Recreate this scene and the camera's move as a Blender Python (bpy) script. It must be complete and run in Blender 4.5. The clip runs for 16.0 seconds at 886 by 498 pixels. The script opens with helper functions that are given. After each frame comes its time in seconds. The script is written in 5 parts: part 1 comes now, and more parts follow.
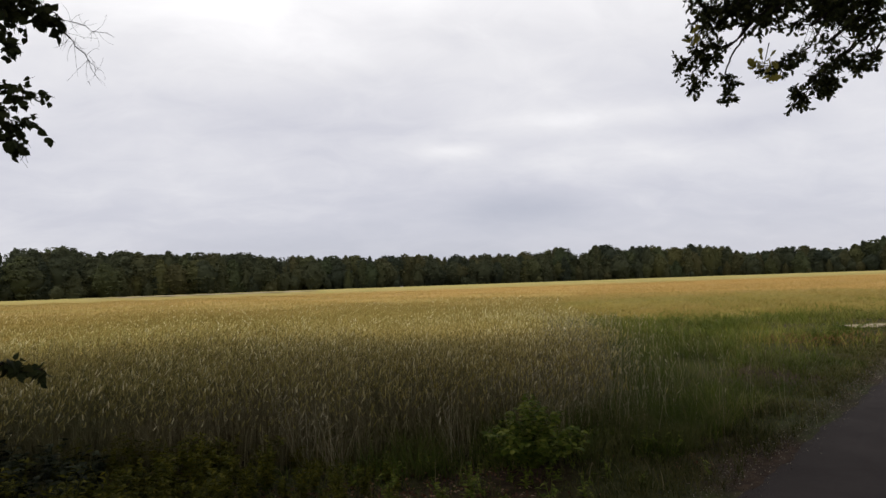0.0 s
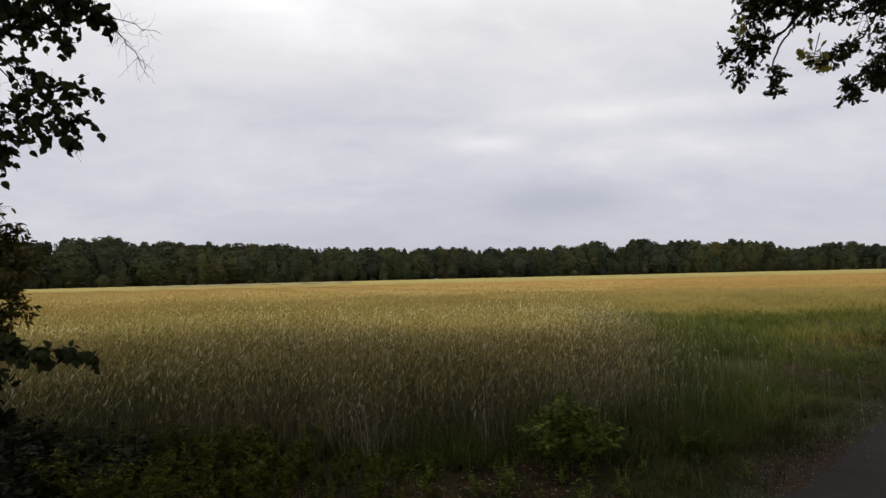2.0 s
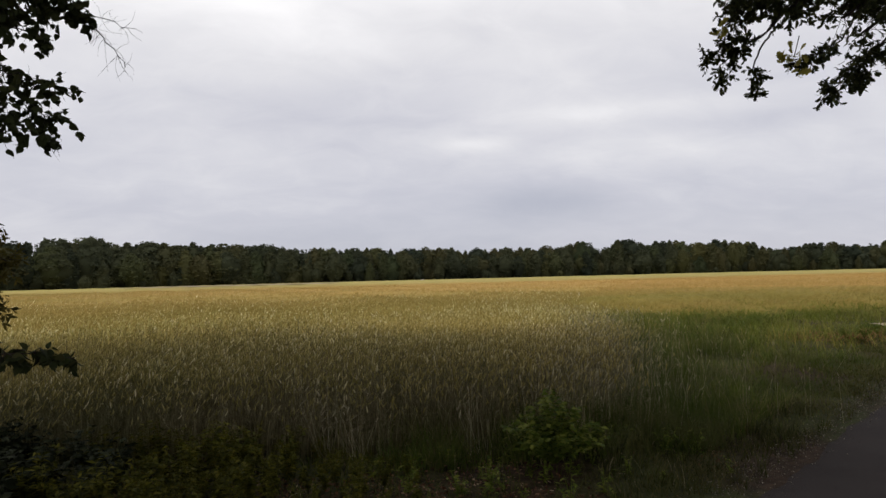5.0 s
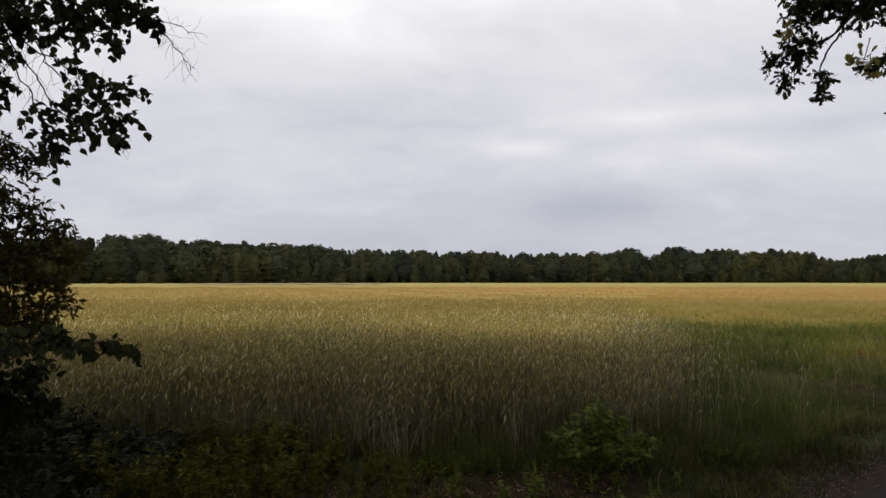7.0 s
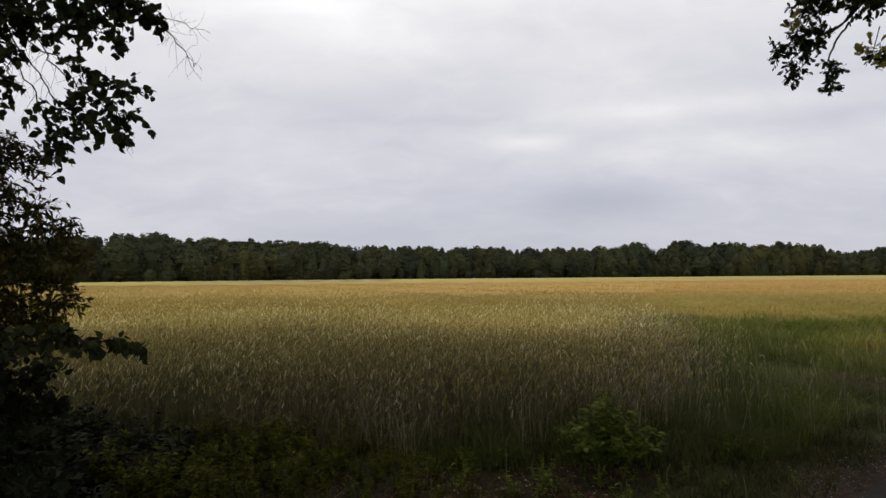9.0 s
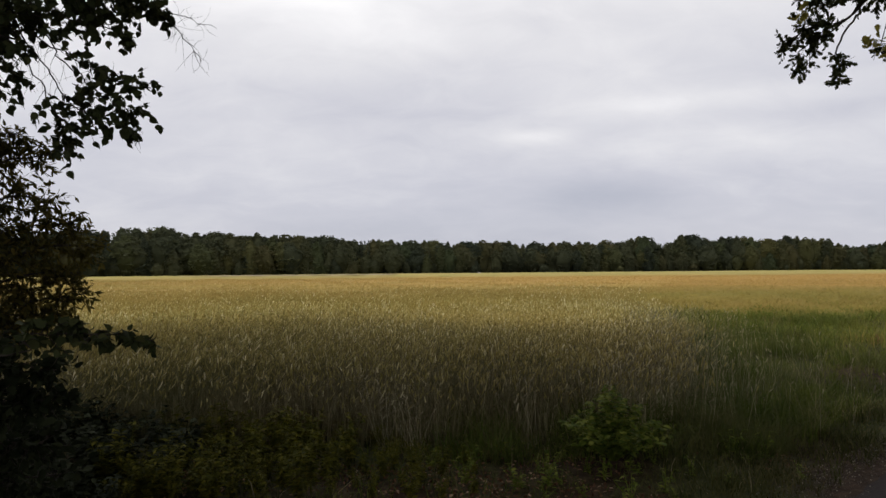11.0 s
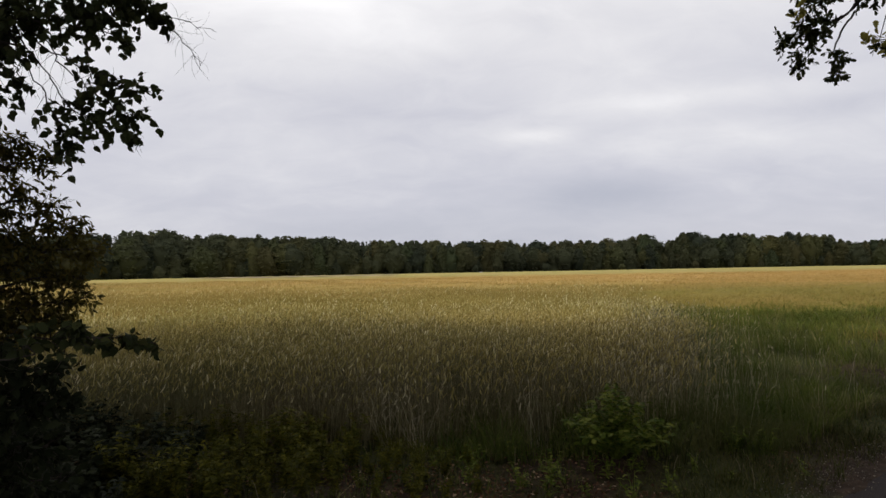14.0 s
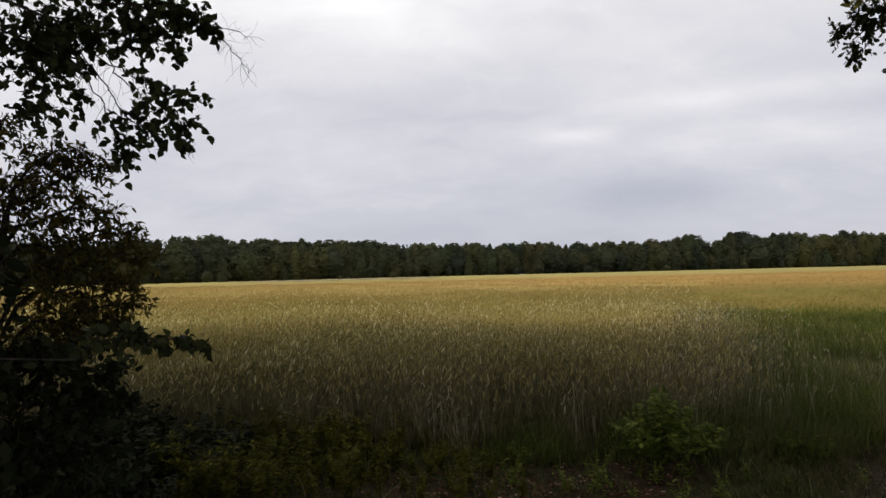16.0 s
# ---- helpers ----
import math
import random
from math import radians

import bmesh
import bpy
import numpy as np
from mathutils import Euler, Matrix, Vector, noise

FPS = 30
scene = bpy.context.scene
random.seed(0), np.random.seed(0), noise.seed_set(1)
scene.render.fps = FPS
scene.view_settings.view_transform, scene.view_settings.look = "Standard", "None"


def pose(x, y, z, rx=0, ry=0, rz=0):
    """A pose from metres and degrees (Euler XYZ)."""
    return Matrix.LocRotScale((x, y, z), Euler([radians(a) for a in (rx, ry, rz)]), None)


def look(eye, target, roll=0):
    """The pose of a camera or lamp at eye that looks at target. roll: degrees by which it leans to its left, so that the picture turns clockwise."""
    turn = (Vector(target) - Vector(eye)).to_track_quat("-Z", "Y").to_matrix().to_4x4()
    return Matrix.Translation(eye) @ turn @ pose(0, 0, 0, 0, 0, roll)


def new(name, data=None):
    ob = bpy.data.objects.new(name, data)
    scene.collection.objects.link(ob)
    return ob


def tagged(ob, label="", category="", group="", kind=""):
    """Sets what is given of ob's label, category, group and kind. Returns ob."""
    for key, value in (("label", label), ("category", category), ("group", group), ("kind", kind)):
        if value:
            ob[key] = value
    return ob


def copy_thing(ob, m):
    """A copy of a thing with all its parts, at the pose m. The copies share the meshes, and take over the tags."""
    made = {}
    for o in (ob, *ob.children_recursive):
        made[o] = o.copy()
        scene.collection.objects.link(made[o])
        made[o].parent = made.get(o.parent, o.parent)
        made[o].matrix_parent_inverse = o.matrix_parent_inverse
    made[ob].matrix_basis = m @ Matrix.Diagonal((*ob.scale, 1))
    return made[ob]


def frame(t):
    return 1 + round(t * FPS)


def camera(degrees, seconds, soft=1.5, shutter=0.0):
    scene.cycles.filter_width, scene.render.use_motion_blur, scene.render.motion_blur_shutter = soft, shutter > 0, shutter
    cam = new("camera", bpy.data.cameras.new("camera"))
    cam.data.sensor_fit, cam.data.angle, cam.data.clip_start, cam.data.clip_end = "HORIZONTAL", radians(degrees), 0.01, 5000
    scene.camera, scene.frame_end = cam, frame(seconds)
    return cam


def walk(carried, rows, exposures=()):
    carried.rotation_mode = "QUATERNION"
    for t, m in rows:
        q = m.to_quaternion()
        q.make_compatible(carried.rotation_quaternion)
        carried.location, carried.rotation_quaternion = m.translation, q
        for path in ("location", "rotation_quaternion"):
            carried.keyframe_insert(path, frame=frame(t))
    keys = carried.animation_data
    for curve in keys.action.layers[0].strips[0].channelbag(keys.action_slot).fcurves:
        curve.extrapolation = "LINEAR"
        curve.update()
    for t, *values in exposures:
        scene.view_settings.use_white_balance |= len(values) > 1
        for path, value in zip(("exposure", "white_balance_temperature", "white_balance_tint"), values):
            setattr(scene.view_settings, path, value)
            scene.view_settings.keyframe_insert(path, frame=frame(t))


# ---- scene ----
# ======== camera ========
cam = camera(70.99, 16.0)
PATH = [
    (0.00, pose(0.0294, 0.0112, 1.6464, 93.146, 1.956, -6.023)),
    (0.30, pose(0.0067, 0.0002, 1.6489, 92.954, 0.919, 0.209)),
    (0.50, pose(0.0006, -0.0027, 1.6496, 92.903, 0.643, 1.866)),
    (0.65, pose(0.0006, -0.0027, 1.6496, 92.903, 0.643, 2.016)),
    (0.90, pose(0.0038, -0.0018, 1.6572, 93.581, 0.925, -0.999)),
    (1.00, pose(0.0038, -0.0018, 1.6572, 93.581, 0.925, -0.999)),
    (1.10, pose(0.0038, -0.0018, 1.6572, 93.661, 0.925, -1.649)),
    (1.20, pose(0.0038, -0.0018, 1.6572, 93.681, 0.925, -1.619)),
    (1.30, pose(0.0050, -0.0032, 1.6566, 93.362, 0.966, -1.172)),
    (1.50, pose(0.0058, -0.0040, 1.6563, 93.017, 0.994, -0.704)),
    (2.00, pose(0.0131, 0.0013, 1.6535, 92.554, 1.319, -2.855)),
    (2.50, pose(0.0192, 0.0047, 1.6516, 92.232, 1.039, -3.477)),
    (3.00, pose(0.0217, 0.0097, 1.6520, 92.415, 0.795, -3.611)),
    (3.50, pose(0.0242, 0.0079, 1.6534, 92.745, 1.356, -4.058)),
    (4.00, pose(0.0254, 0.0066, 1.6526, 92.369, 1.453, -4.259)),
    (6.50, pose(0.0115, 0.0002, 1.6524, 93.008, 0.513, -2.217)),
    (7.00, pose(-0.0002, -0.0004, 1.6500, 92.917, -0.000, -0.000)),
    (7.50, pose(-0.0008, 0.0263, 1.6491, 92.682, -0.351, 0.902)),
    (8.00, pose(-0.0023, -0.0035, 1.6501, 92.641, -0.220, 1.233)),
    (8.50, pose(0.0018, -0.0031, 1.6489, 92.465, 0.229, 0.802)),
    (9.00, pose(0.0009, 0.0135, 1.6480, 92.532, 0.472, 0.576)),
    (11.50, pose(0.0022, -0.0021, 1.6461, 91.959, 0.682, 1.394)),
    (12.00, pose(0.0004, -0.0041, 1.6477, 92.087, 0.979, 1.731)),
    (12.50, pose(-0.0006, -0.0052, 1.6477, 92.003, 0.974, 1.993)),
    (13.00, pose(-0.0011, -0.0036, 1.6501, 92.394, 1.176, 2.135)),
    (13.50, pose(-0.0004, -0.0073, 1.6476, 91.864, 1.146, 2.583)),
    (14.00, pose(0.0067, -0.0061, 1.6482, 92.001, 1.042, 1.261)),
    (14.50, pose(0.0031, -0.0041, 1.6469, 92.140, 1.066, 0.961)),
    (15.00, pose(0.0033, 0.0236, 1.6457, 92.494, 1.398, 2.516)),
    (15.50, pose(-0.0041, -0.0074, 1.6475, 92.366, 1.554, 3.819)),
    (16.00, pose(-0.0109, -0.0108, 1.6450, 92.302, 1.395, 4.995)),
]
walk(cam, PATH, exposures=[(0.0, 0.07), (0.5, 0.06), (1.0, 0.02), (3.0, -0.02), (16.0, 0.0)])

EYE = Vector((0.0, 0.0, 1.65))


def polar(az, el, d):
    """A place from bearing (clockwise from +y), elevation and distance, seen from the roadside at eye height."""
    a, e = radians(az), radians(el)
    return EYE + Vector((math.sin(a) * math.cos(e), math.cos(a) * math.cos(e), math.sin(e))) * d


# ======== sky and sun: a bright overcast afternoon ========
SUN_AZ, SUN_EL = 200.0, 60.0


def make_world():
    w = bpy.data.worlds.new("overcast_sky")
    scene.world = w
    w.use_nodes = True
    nt = w.node_tree
    nt.nodes.clear()
    N, L = nt.nodes.new, nt.links.new
    out, bg = N("ShaderNodeOutputWorld"), N("ShaderNodeBackground")
    L(bg.outputs[0], out.inputs[0])
    sky = N("ShaderNodeTexSky")
    sky.sky_type, sky.sun_disc = "NISHITA", False
    sky.sun_elevation, sky.sun_rotation = radians(SUN_EL), radians(SUN_AZ)
    dim = N("ShaderNodeMixRGB")
    dim.blend_type, dim.inputs[0].default_value = "MULTIPLY", 1.0
    dim.inputs[2].default_value = (0.1, 0.1, 0.1, 1)
    L(sky.outputs[0], dim.inputs[1])
    co = N("ShaderNodeTexCoord")
    sep = N("ShaderNodeSeparateXYZ")
    L(co.outputs["Generated"], sep.inputs[0])

    def math_node(op, a, b=None, c=None):
        n = N("ShaderNodeMath")
        n.operation = op
        for k, v in enumerate((a, b, c)):
            if v is None:
                continue
            if isinstance(v, (int, float)):
                n.inputs[k].default_value = v
            else:
                L(v, n.inputs[k])
        return n.outputs[0]

    # clouds lie on a level sheet, so they flatten towards the horizon
    zz = math_node("ADD", math_node("MAXIMUM", sep.outputs[2], 0.0), 0.30)
    flat = N("ShaderNodeCombineXYZ")
    L(math_node("DIVIDE", sep.outputs[0], zz), flat.inputs[0])
    L(math_node("DIVIDE", sep.outputs[1], zz), flat.inputs[1])

    def cloud(scale, detail, rough, shift, distort=0.0):
        m = N("ShaderNodeMapping")
        m.inputs["Location"].default_value = shift
        m.inputs["Scale"].default_value = (0.75, 1.0, 1.0)
        L(flat.outputs[0], m.inputs[0])
        n = N("ShaderNodeTexNoise")
        n.inputs["Scale"].default_value, n.inputs["Detail"].default_value = scale, detail
        n.inputs["Roughness"].default_value, n.inputs["Distortion"].default_value = rough, distort
        L(m.outputs[0], n.inputs["Vector"])
        return n.outputs["Fac"]

    big = cloud(0.75, 4, 0.45, (3.1, 1.7, 0))
    mid = cloud(2.1, 5, 0.5, (7.4, 2.2, 0), 0.3)
    lift = math_node("MULTIPLY", math_node("MAXIMUM", sep.outputs[2], 0.0), 0.60)
    fac = math_node("ADD", math_node("MULTIPLY", big, 0.40), math_node("MULTIPLY", mid, 0.23))
    wisp = cloud(6.5, 6, 0.6, (1.3, 8.8, 0), 0.6)
    fac = math_node("ADD", math_node("ADD", math_node("MULTIPLY_ADD", wisp, 0.14, fac), 0.04), lift)
    # thicker and greyer low over the land
    low = math_node("MAXIMUM", math_node("MULTIPLY_ADD", sep.outputs[2], -5.0, 1.0), 0.0)
    fac = math_node("MULTIPLY_ADD", low, -0.06, fac)

    def bank(az, el, wide, high, amount):
        """A soft cloud bank round one bearing."""
        a, e = radians(az), radians(el)
        s = N("ShaderNodeVectorMath")
        s.operation = "SUBTRACT"
        L(co.outputs["Generated"], s.inputs[0])
        s.inputs[1].default_value = (math.sin(a) * math.cos(e), math.cos(a) * math.cos(e), math.sin(e))
        turn = N("ShaderNodeVectorRotate")
        turn.rotation_type = "Z_AXIS"
        turn.inputs["Angle"].default_value = a
        L(s.outputs[0], turn.inputs["Vector"])
        q = N("ShaderNodeSeparateXYZ")
        L(turn.outputs[0], q.inputs[0])
        u = math_node("DIVIDE", q.outputs[0], wide)
        v = math_node("DIVIDE", q.outputs[2], high)
        y = math_node("DIVIDE", q.outputs[1], max(wide, high) * 2)
        r2 = math_node("ADD", math_node("ADD", math_node("MULTIPLY", u, u), math_node("MULTIPLY", v, v)), math_node("MULTIPLY", y, y))
        g = math_node("EXPONENT", math_node("MULTIPLY", r2, -1.0))
        wob = math_node("MULTIPLY_ADD", mid, 1.6, 0.2)
        return math_node("MULTIPLY", math_node("MULTIPLY", g, wob), amount)

    for args in (
        (14.4, 6.7, 0.10, 0.026, -0.17),
        (20.0, 14.2, 0.14, 0.016, 0.10),
        (7.6, 12.1, 0.06, 0.012, 0.12),
        (22.3, 10.7, 0.16, 0.020, 0.08),
        (-7.6, 23.2, 0.16, 0.080, 0.08),
        (-8.6, 15.6, 0.14, 0.050, -0.08),
        (31.5, 12.0, 0.10, 0.020, -0.08),
        (35.0, 16.0, 0.22, 0.090, -0.07),
        (-23.9, 9.8, 0.20, 0.060, -0.05),
    ):
        fac = math_node("ADD", fac, bank(*args))
    ramp = N("ShaderNodeValToRGB")
    e = ramp.color_ramp.elements
    e[0].position, e[0].color = 0.22, (0.47, 0.485, 0.57, 1)
    e[1].position, e[1].color = 0.80, (1.14, 1.12, 1.12, 1)
    for pos, c in ((0.44, (0.62, 0.62, 0.69, 1)), (0.60, (0.82, 0.81, 0.84, 1))):
        k = e.new(pos)
        k.color = c
    L(fac, ramp.inputs[0])
    mix = N("ShaderNodeMixRGB")
    mix.inputs[0].default_value = 0.94
    L(dim.outputs[0], mix.inputs[1])
    L(ramp.outputs[0], mix.inputs[2])
    L(mix.outputs[0], bg.inputs[0])
    bg.inputs[1].default_value = 1.0


make_world()
sun = new("sun", bpy.data.lights.new("sun", "SUN"))
sun.data.energy, sun.data.angle, sun.data.color = 1.4, radians(40), (1.0, 0.92, 0.79)
sun.matrix_world = look((0, 0, 30), Vector((0, 0, 30)) - Vector((math.sin(radians(SUN_AZ)) * math.cos(radians(SUN_EL)), math.cos(radians(SUN_AZ)) * math.cos(radians(SUN_EL)), math.sin(radians(SUN_EL)))))


# ======== materials ========
def material(name, rough=0.7, spec=0.3):
    m = bpy.data.materials.new(name)
    m.use_nodes = True
    b = m.node_tree.nodes["Principled BSDF"]
    b.inputs["Roughness"].default_value = rough
    b.inputs["Specular IOR Level"].default_value = spec
    return m, m.node_tree, b


def ramp_node(nt, fac, stops):
    r = nt.nodes.new("ShaderNodeValToRGB")
    e = r.color_ramp.elements
    e[0].position, e[0].color = stops[0][0], (*stops[0][1], 1)
    e[1].position, e[1].color = stops[-1][0], (*stops[-1][1], 1)
    for p, c in stops[1:-1]:
        k = e.new(p)
        k.color = (*c, 1)
    nt.links.new(fac, r.inputs[0])
    return r.outputs[0]


def noise_node(nt, scale, detail=4, rough=0.55, vec=None, stretch=None):
    n = nt.nodes.new("ShaderNodeTexNoise")
    n.inputs["Scale"].default_value, n.inputs["Detail"].default_value, n.inputs["Roughness"].default_value = scale, detail, rough
    if vec is None:
        vec = nt.nodes.new("ShaderNodeNewGeometry").outputs["Position"]
    if stretch:
        m = nt.nodes.new("ShaderNodeMapping")
        m.inputs["Scale"].default_value = stretch
        nt.links.new(vec, m.inputs[0])
        vec = m.outputs[0]
    nt.links.new(vec, n.inputs["Vector"])
    return n.outputs["Fac"]


def mixed(nt, fac, a, b, blend="MIX"):
    m = nt.nodes.new("ShaderNodeMixRGB")
    m.blend_type = blend
    for k, v in enumerate((fac, a, b)):
        if isinstance(v, (int, float)):
            m.inputs[k].default_value = v
        elif isinstance(v, tuple):
            m.inputs[k].default_value = (*v, 1)
        else:
            nt.links.new(v, m.inputs[k])
    return m.outputs[0]


def bump(nt, b, height, strength, distance):
    n = nt.nodes.new("ShaderNodeBump")
    n.inputs["Strength"].default_value, n.inputs["Distance"].default_value = strength, distance
    nt.links.new(height, n.inputs["Height"])
    nt.links.new(n.outputs[0], b.inputs["Normal"])


def foliage(name, stops, rough=0.55, translucent=0.25, patch=0.0, patch_colour=(0.1, 0.1, 0.03), patch_scale=0.4, per_object=False, spec=0.25, dry=0.0, dry_colour=(0.15, 0.11, 0.045), dry_scale=2.2):
    """Leaves: colour by leaf, with patches of another growth and of dry growth, a little light through the blade."""
    m, nt, b = material(name, rough, spec)
    geo = nt.nodes.new("ShaderNodeNewGeometry")
    col = ramp_node(nt, geo.outputs["Random Per Island"], stops)
    if patch:
        f = ramp_node(nt, noise_node(nt, patch_scale, 3), [(0.42, (0, 0, 0)), (0.62, (patch, patch, patch))])
        col = mixed(nt, f, col, patch_colour)
    if dry:
        f = ramp_node(nt, noise_node(nt, dry_scale, 4, 0.6), [(0.46, (0, 0, 0)), (0.64, (dry, dry, dry))])
        col = mixed(nt, f, col, dry_colour)
    if per_object:
        info = nt.nodes.new("ShaderNodeObjectInfo")
        tone = ramp_node(nt, info.outputs["Random"], [(0.0, (0.58, 0.68, 0.80)), (0.25, (0.85, 0.92, 0.95)), (0.5, (1.02, 1.05, 0.98)), (0.7, (1.20, 1.08, 0.88)), (0.85, (0.85, 1.02, 0.92)), (1.0, (1.45, 1.34, 0.95))])
        col = mixed(nt, 1.0, col, tone, "MULTIPLY")
    nt.links.new(col, b.inputs["Base Color"])
    if translucent:
        tr = nt.nodes.new("ShaderNodeBsdfTranslucent")
        nt.links.new(col, tr.inputs[0])
        mx = nt.nodes.new("ShaderNodeMixShader")
        mx.inputs[0].default_value = translucent
        nt.links.new(b.outputs[0], mx.inputs[1])
        nt.links.new(tr.outputs[0], mx.inputs[2])
        nt.links.new(mx.outputs[0], nt.nodes["Material Output"].inputs["Surface"])
    return m


def make_ground_mat():
    m, nt, b = material("verge_soil", 0.95, 0.1)
    fine, blot = noise_node(nt, 9.0, 6, 0.65), noise_node(nt, 0.7, 4)
    soil = ramp_node(nt, fine, [(0.3, (0.014, 0.009, 0.006)), (0.5, (0.034, 0.021, 0.013)), (0.72, (0.080, 0.050, 0.031))])
    moss = ramp_node(nt, fine, [(0.3, (0.018, 0.022, 0.007)), (0.7, (0.055, 0.060, 0.018))])
    nt.links.new(mixed(nt, ramp_node(nt, blot, [(0.42, (0, 0, 0)), (0.6, (1, 1, 1))]), soil, moss), b.inputs["Base Color"])
    bump(nt, b, fine, 0.6, 0.03)
    return m


def make_asphalt():
    m, nt, b = material("worn_asphalt", 0.95, 0.05)
    grain, stain = noise_node(nt, 160.0, 3, 0.7), noise_node(nt, 1.3, 5)
    col = ramp_node(nt, grain, [(0.3, (0.024, 0.020, 0.020)), (0.55, (0.043, 0.037, 0.036)), (0.75, (0.095, 0.083, 0.079))])
    nt.links.new(mixed(nt, 0.75, col, ramp_node(nt, stain, [(0.3, (0.62, 0.6, 0.58)), (0.7, (1.15, 1.12, 1.1))]), "MULTIPLY"), b.inputs["Base Color"])
    bump(nt, b, grain, 0.35, 0.004)
    return m


def make_sand():
    m, nt, b = material("pale_sand", 0.95, 0.1)
    fine = noise_node(nt, 12.0, 6, 0.6)
    nt.links.new(ramp_node(nt, fine, [(0.3, (0.17, 0.135, 0.090)), (0.7, (0.34, 0.29, 0.21))]), b.inputs["Base Color"])
    bump(nt, b, fine, 0.5, 0.02)
    return m


def make_crop_mat(name, low, high, gold, band, far, green_to):
    """A closed stand of ripening grain seen across the ears."""
    m, nt, b = material(name, 0.9, 0.08)
    pos = nt.nodes.new("ShaderNodeNewGeometry").outputs["Position"]
    fine = noise_node(nt, 7.0, 5, 0.7, pos)
    blot = noise_node(nt, 0.10, 5, 0.6, pos, (0.5, 1.6, 1.0))
    wide = noise_node(nt, 0.018, 4, 0.55, pos, (0.35, 2.2, 1.0))
    col = ramp_node(nt, fine, [(0.28, low), (0.5, high), (0.74, gold)])
    col = mixed(nt, ramp_node(nt, blot, [(0.40, (0, 0, 0)), (0.62, (0.55, 0.55, 0.55))]), col, band)
    col = mixed(nt, ramp_node(nt, wide, [(0.46, (0, 0, 0)), (0.60, (0.75, 0.75, 0.75))]), col, far)
    # ripeness changes across the field: orange-gold in the middle distance, paler and greener at its end
    sp = nt.nodes.new("ShaderNodeSeparateXYZ")
    nt.links.new(pos, sp.inputs[0])
    far_noise = nt.nodes.new("ShaderNodeMath")
    far_noise.operation = "MULTIPLY_ADD"
    nt.links.new(wide, far_noise.inputs[0])
    far_noise.inputs[1].default_value = 0.30
    scaled = nt.nodes.new("ShaderNodeMath")
    scaled.operation = "MULTIPLY_ADD"
    nt.links.new(sp.outputs[1], scaled.inputs[0])
    scaled.inputs[1].default_value, scaled.inputs[2].default_value = 1 / 260, -0.15
    nt.links.new(scaled.outputs[0], far_noise.inputs[2])
    zone = far_noise.outputs[0]
    f1 = ramp_node(nt, zone, [(0.12, (0, 0, 0)), (0.20, (0.85, 0.85, 0.85)), (0.32, (0.8, 0.8, 0.8)), (0.46, (0, 0, 0))])
    side = nt.nodes.new("ShaderNodeMapRange")
    nt.links.new(sp.outputs[0], side.inputs[0])
    for i, q in ((1, -30.0), (2, 22.0), (3, 0.0), (4, 1.0)):
        side.inputs[i].default_value = q
    f1 = mixed(nt, 1.0, f1, side.outputs[0], "MULTIPLY")
    col2 = mixed(nt, f1, col, ramp_node(nt, fine, [(0.3, (0.27, 0.155, 0.042)), (0.7, (0.52, 0.325, 0.105))]))
    f2 = ramp_node(nt, zone, [(0.34, (0, 0, 0)), (0.50, (0.85, 0.85, 0.85))])
    col2 = mixed(nt, f2, col2, ramp_node(nt, blot, [(0.35, (0.24, 0.225, 0.062)), (0.65, (0.36, 0.295, 0.115))]))
    # a darker, greener colour mixed in near the front and in long streaks
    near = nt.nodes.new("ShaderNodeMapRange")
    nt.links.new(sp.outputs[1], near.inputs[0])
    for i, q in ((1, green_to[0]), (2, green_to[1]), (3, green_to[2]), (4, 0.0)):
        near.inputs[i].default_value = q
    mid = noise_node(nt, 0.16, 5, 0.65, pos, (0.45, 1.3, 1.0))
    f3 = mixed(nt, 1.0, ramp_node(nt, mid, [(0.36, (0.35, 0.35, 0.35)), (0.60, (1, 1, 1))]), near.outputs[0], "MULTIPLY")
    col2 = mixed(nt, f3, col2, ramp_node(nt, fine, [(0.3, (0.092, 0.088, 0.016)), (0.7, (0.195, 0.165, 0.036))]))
    streak = noise_node(nt, 0.035, 5, 0.6, pos, (0.22, 2.6, 1.0))
    col2 = mixed(nt, ramp_node(nt, streak, [(0.52, (0, 0, 0)), (0.66, (0.55, 0.55, 0.55))]), col2, (0.17, 0.155, 0.035))
    nt.links.new(col2, b.inputs["Base Color"])
    bump(nt, b, fine, 0.8, 0.08)
    return m


def make_bark(name, a, c):
    m, nt, b = material(name, 0.9, 0.15)
    n = noise_node(nt, 14.0, 5, 0.65, None, (1, 1, 0.25))
    nt.links.new(ramp_node(nt, n, [(0.3, a), (0.7, c)]), b.inputs["Base Color"])
    bump(nt, b, n, 0.7, 0.02)
    return m


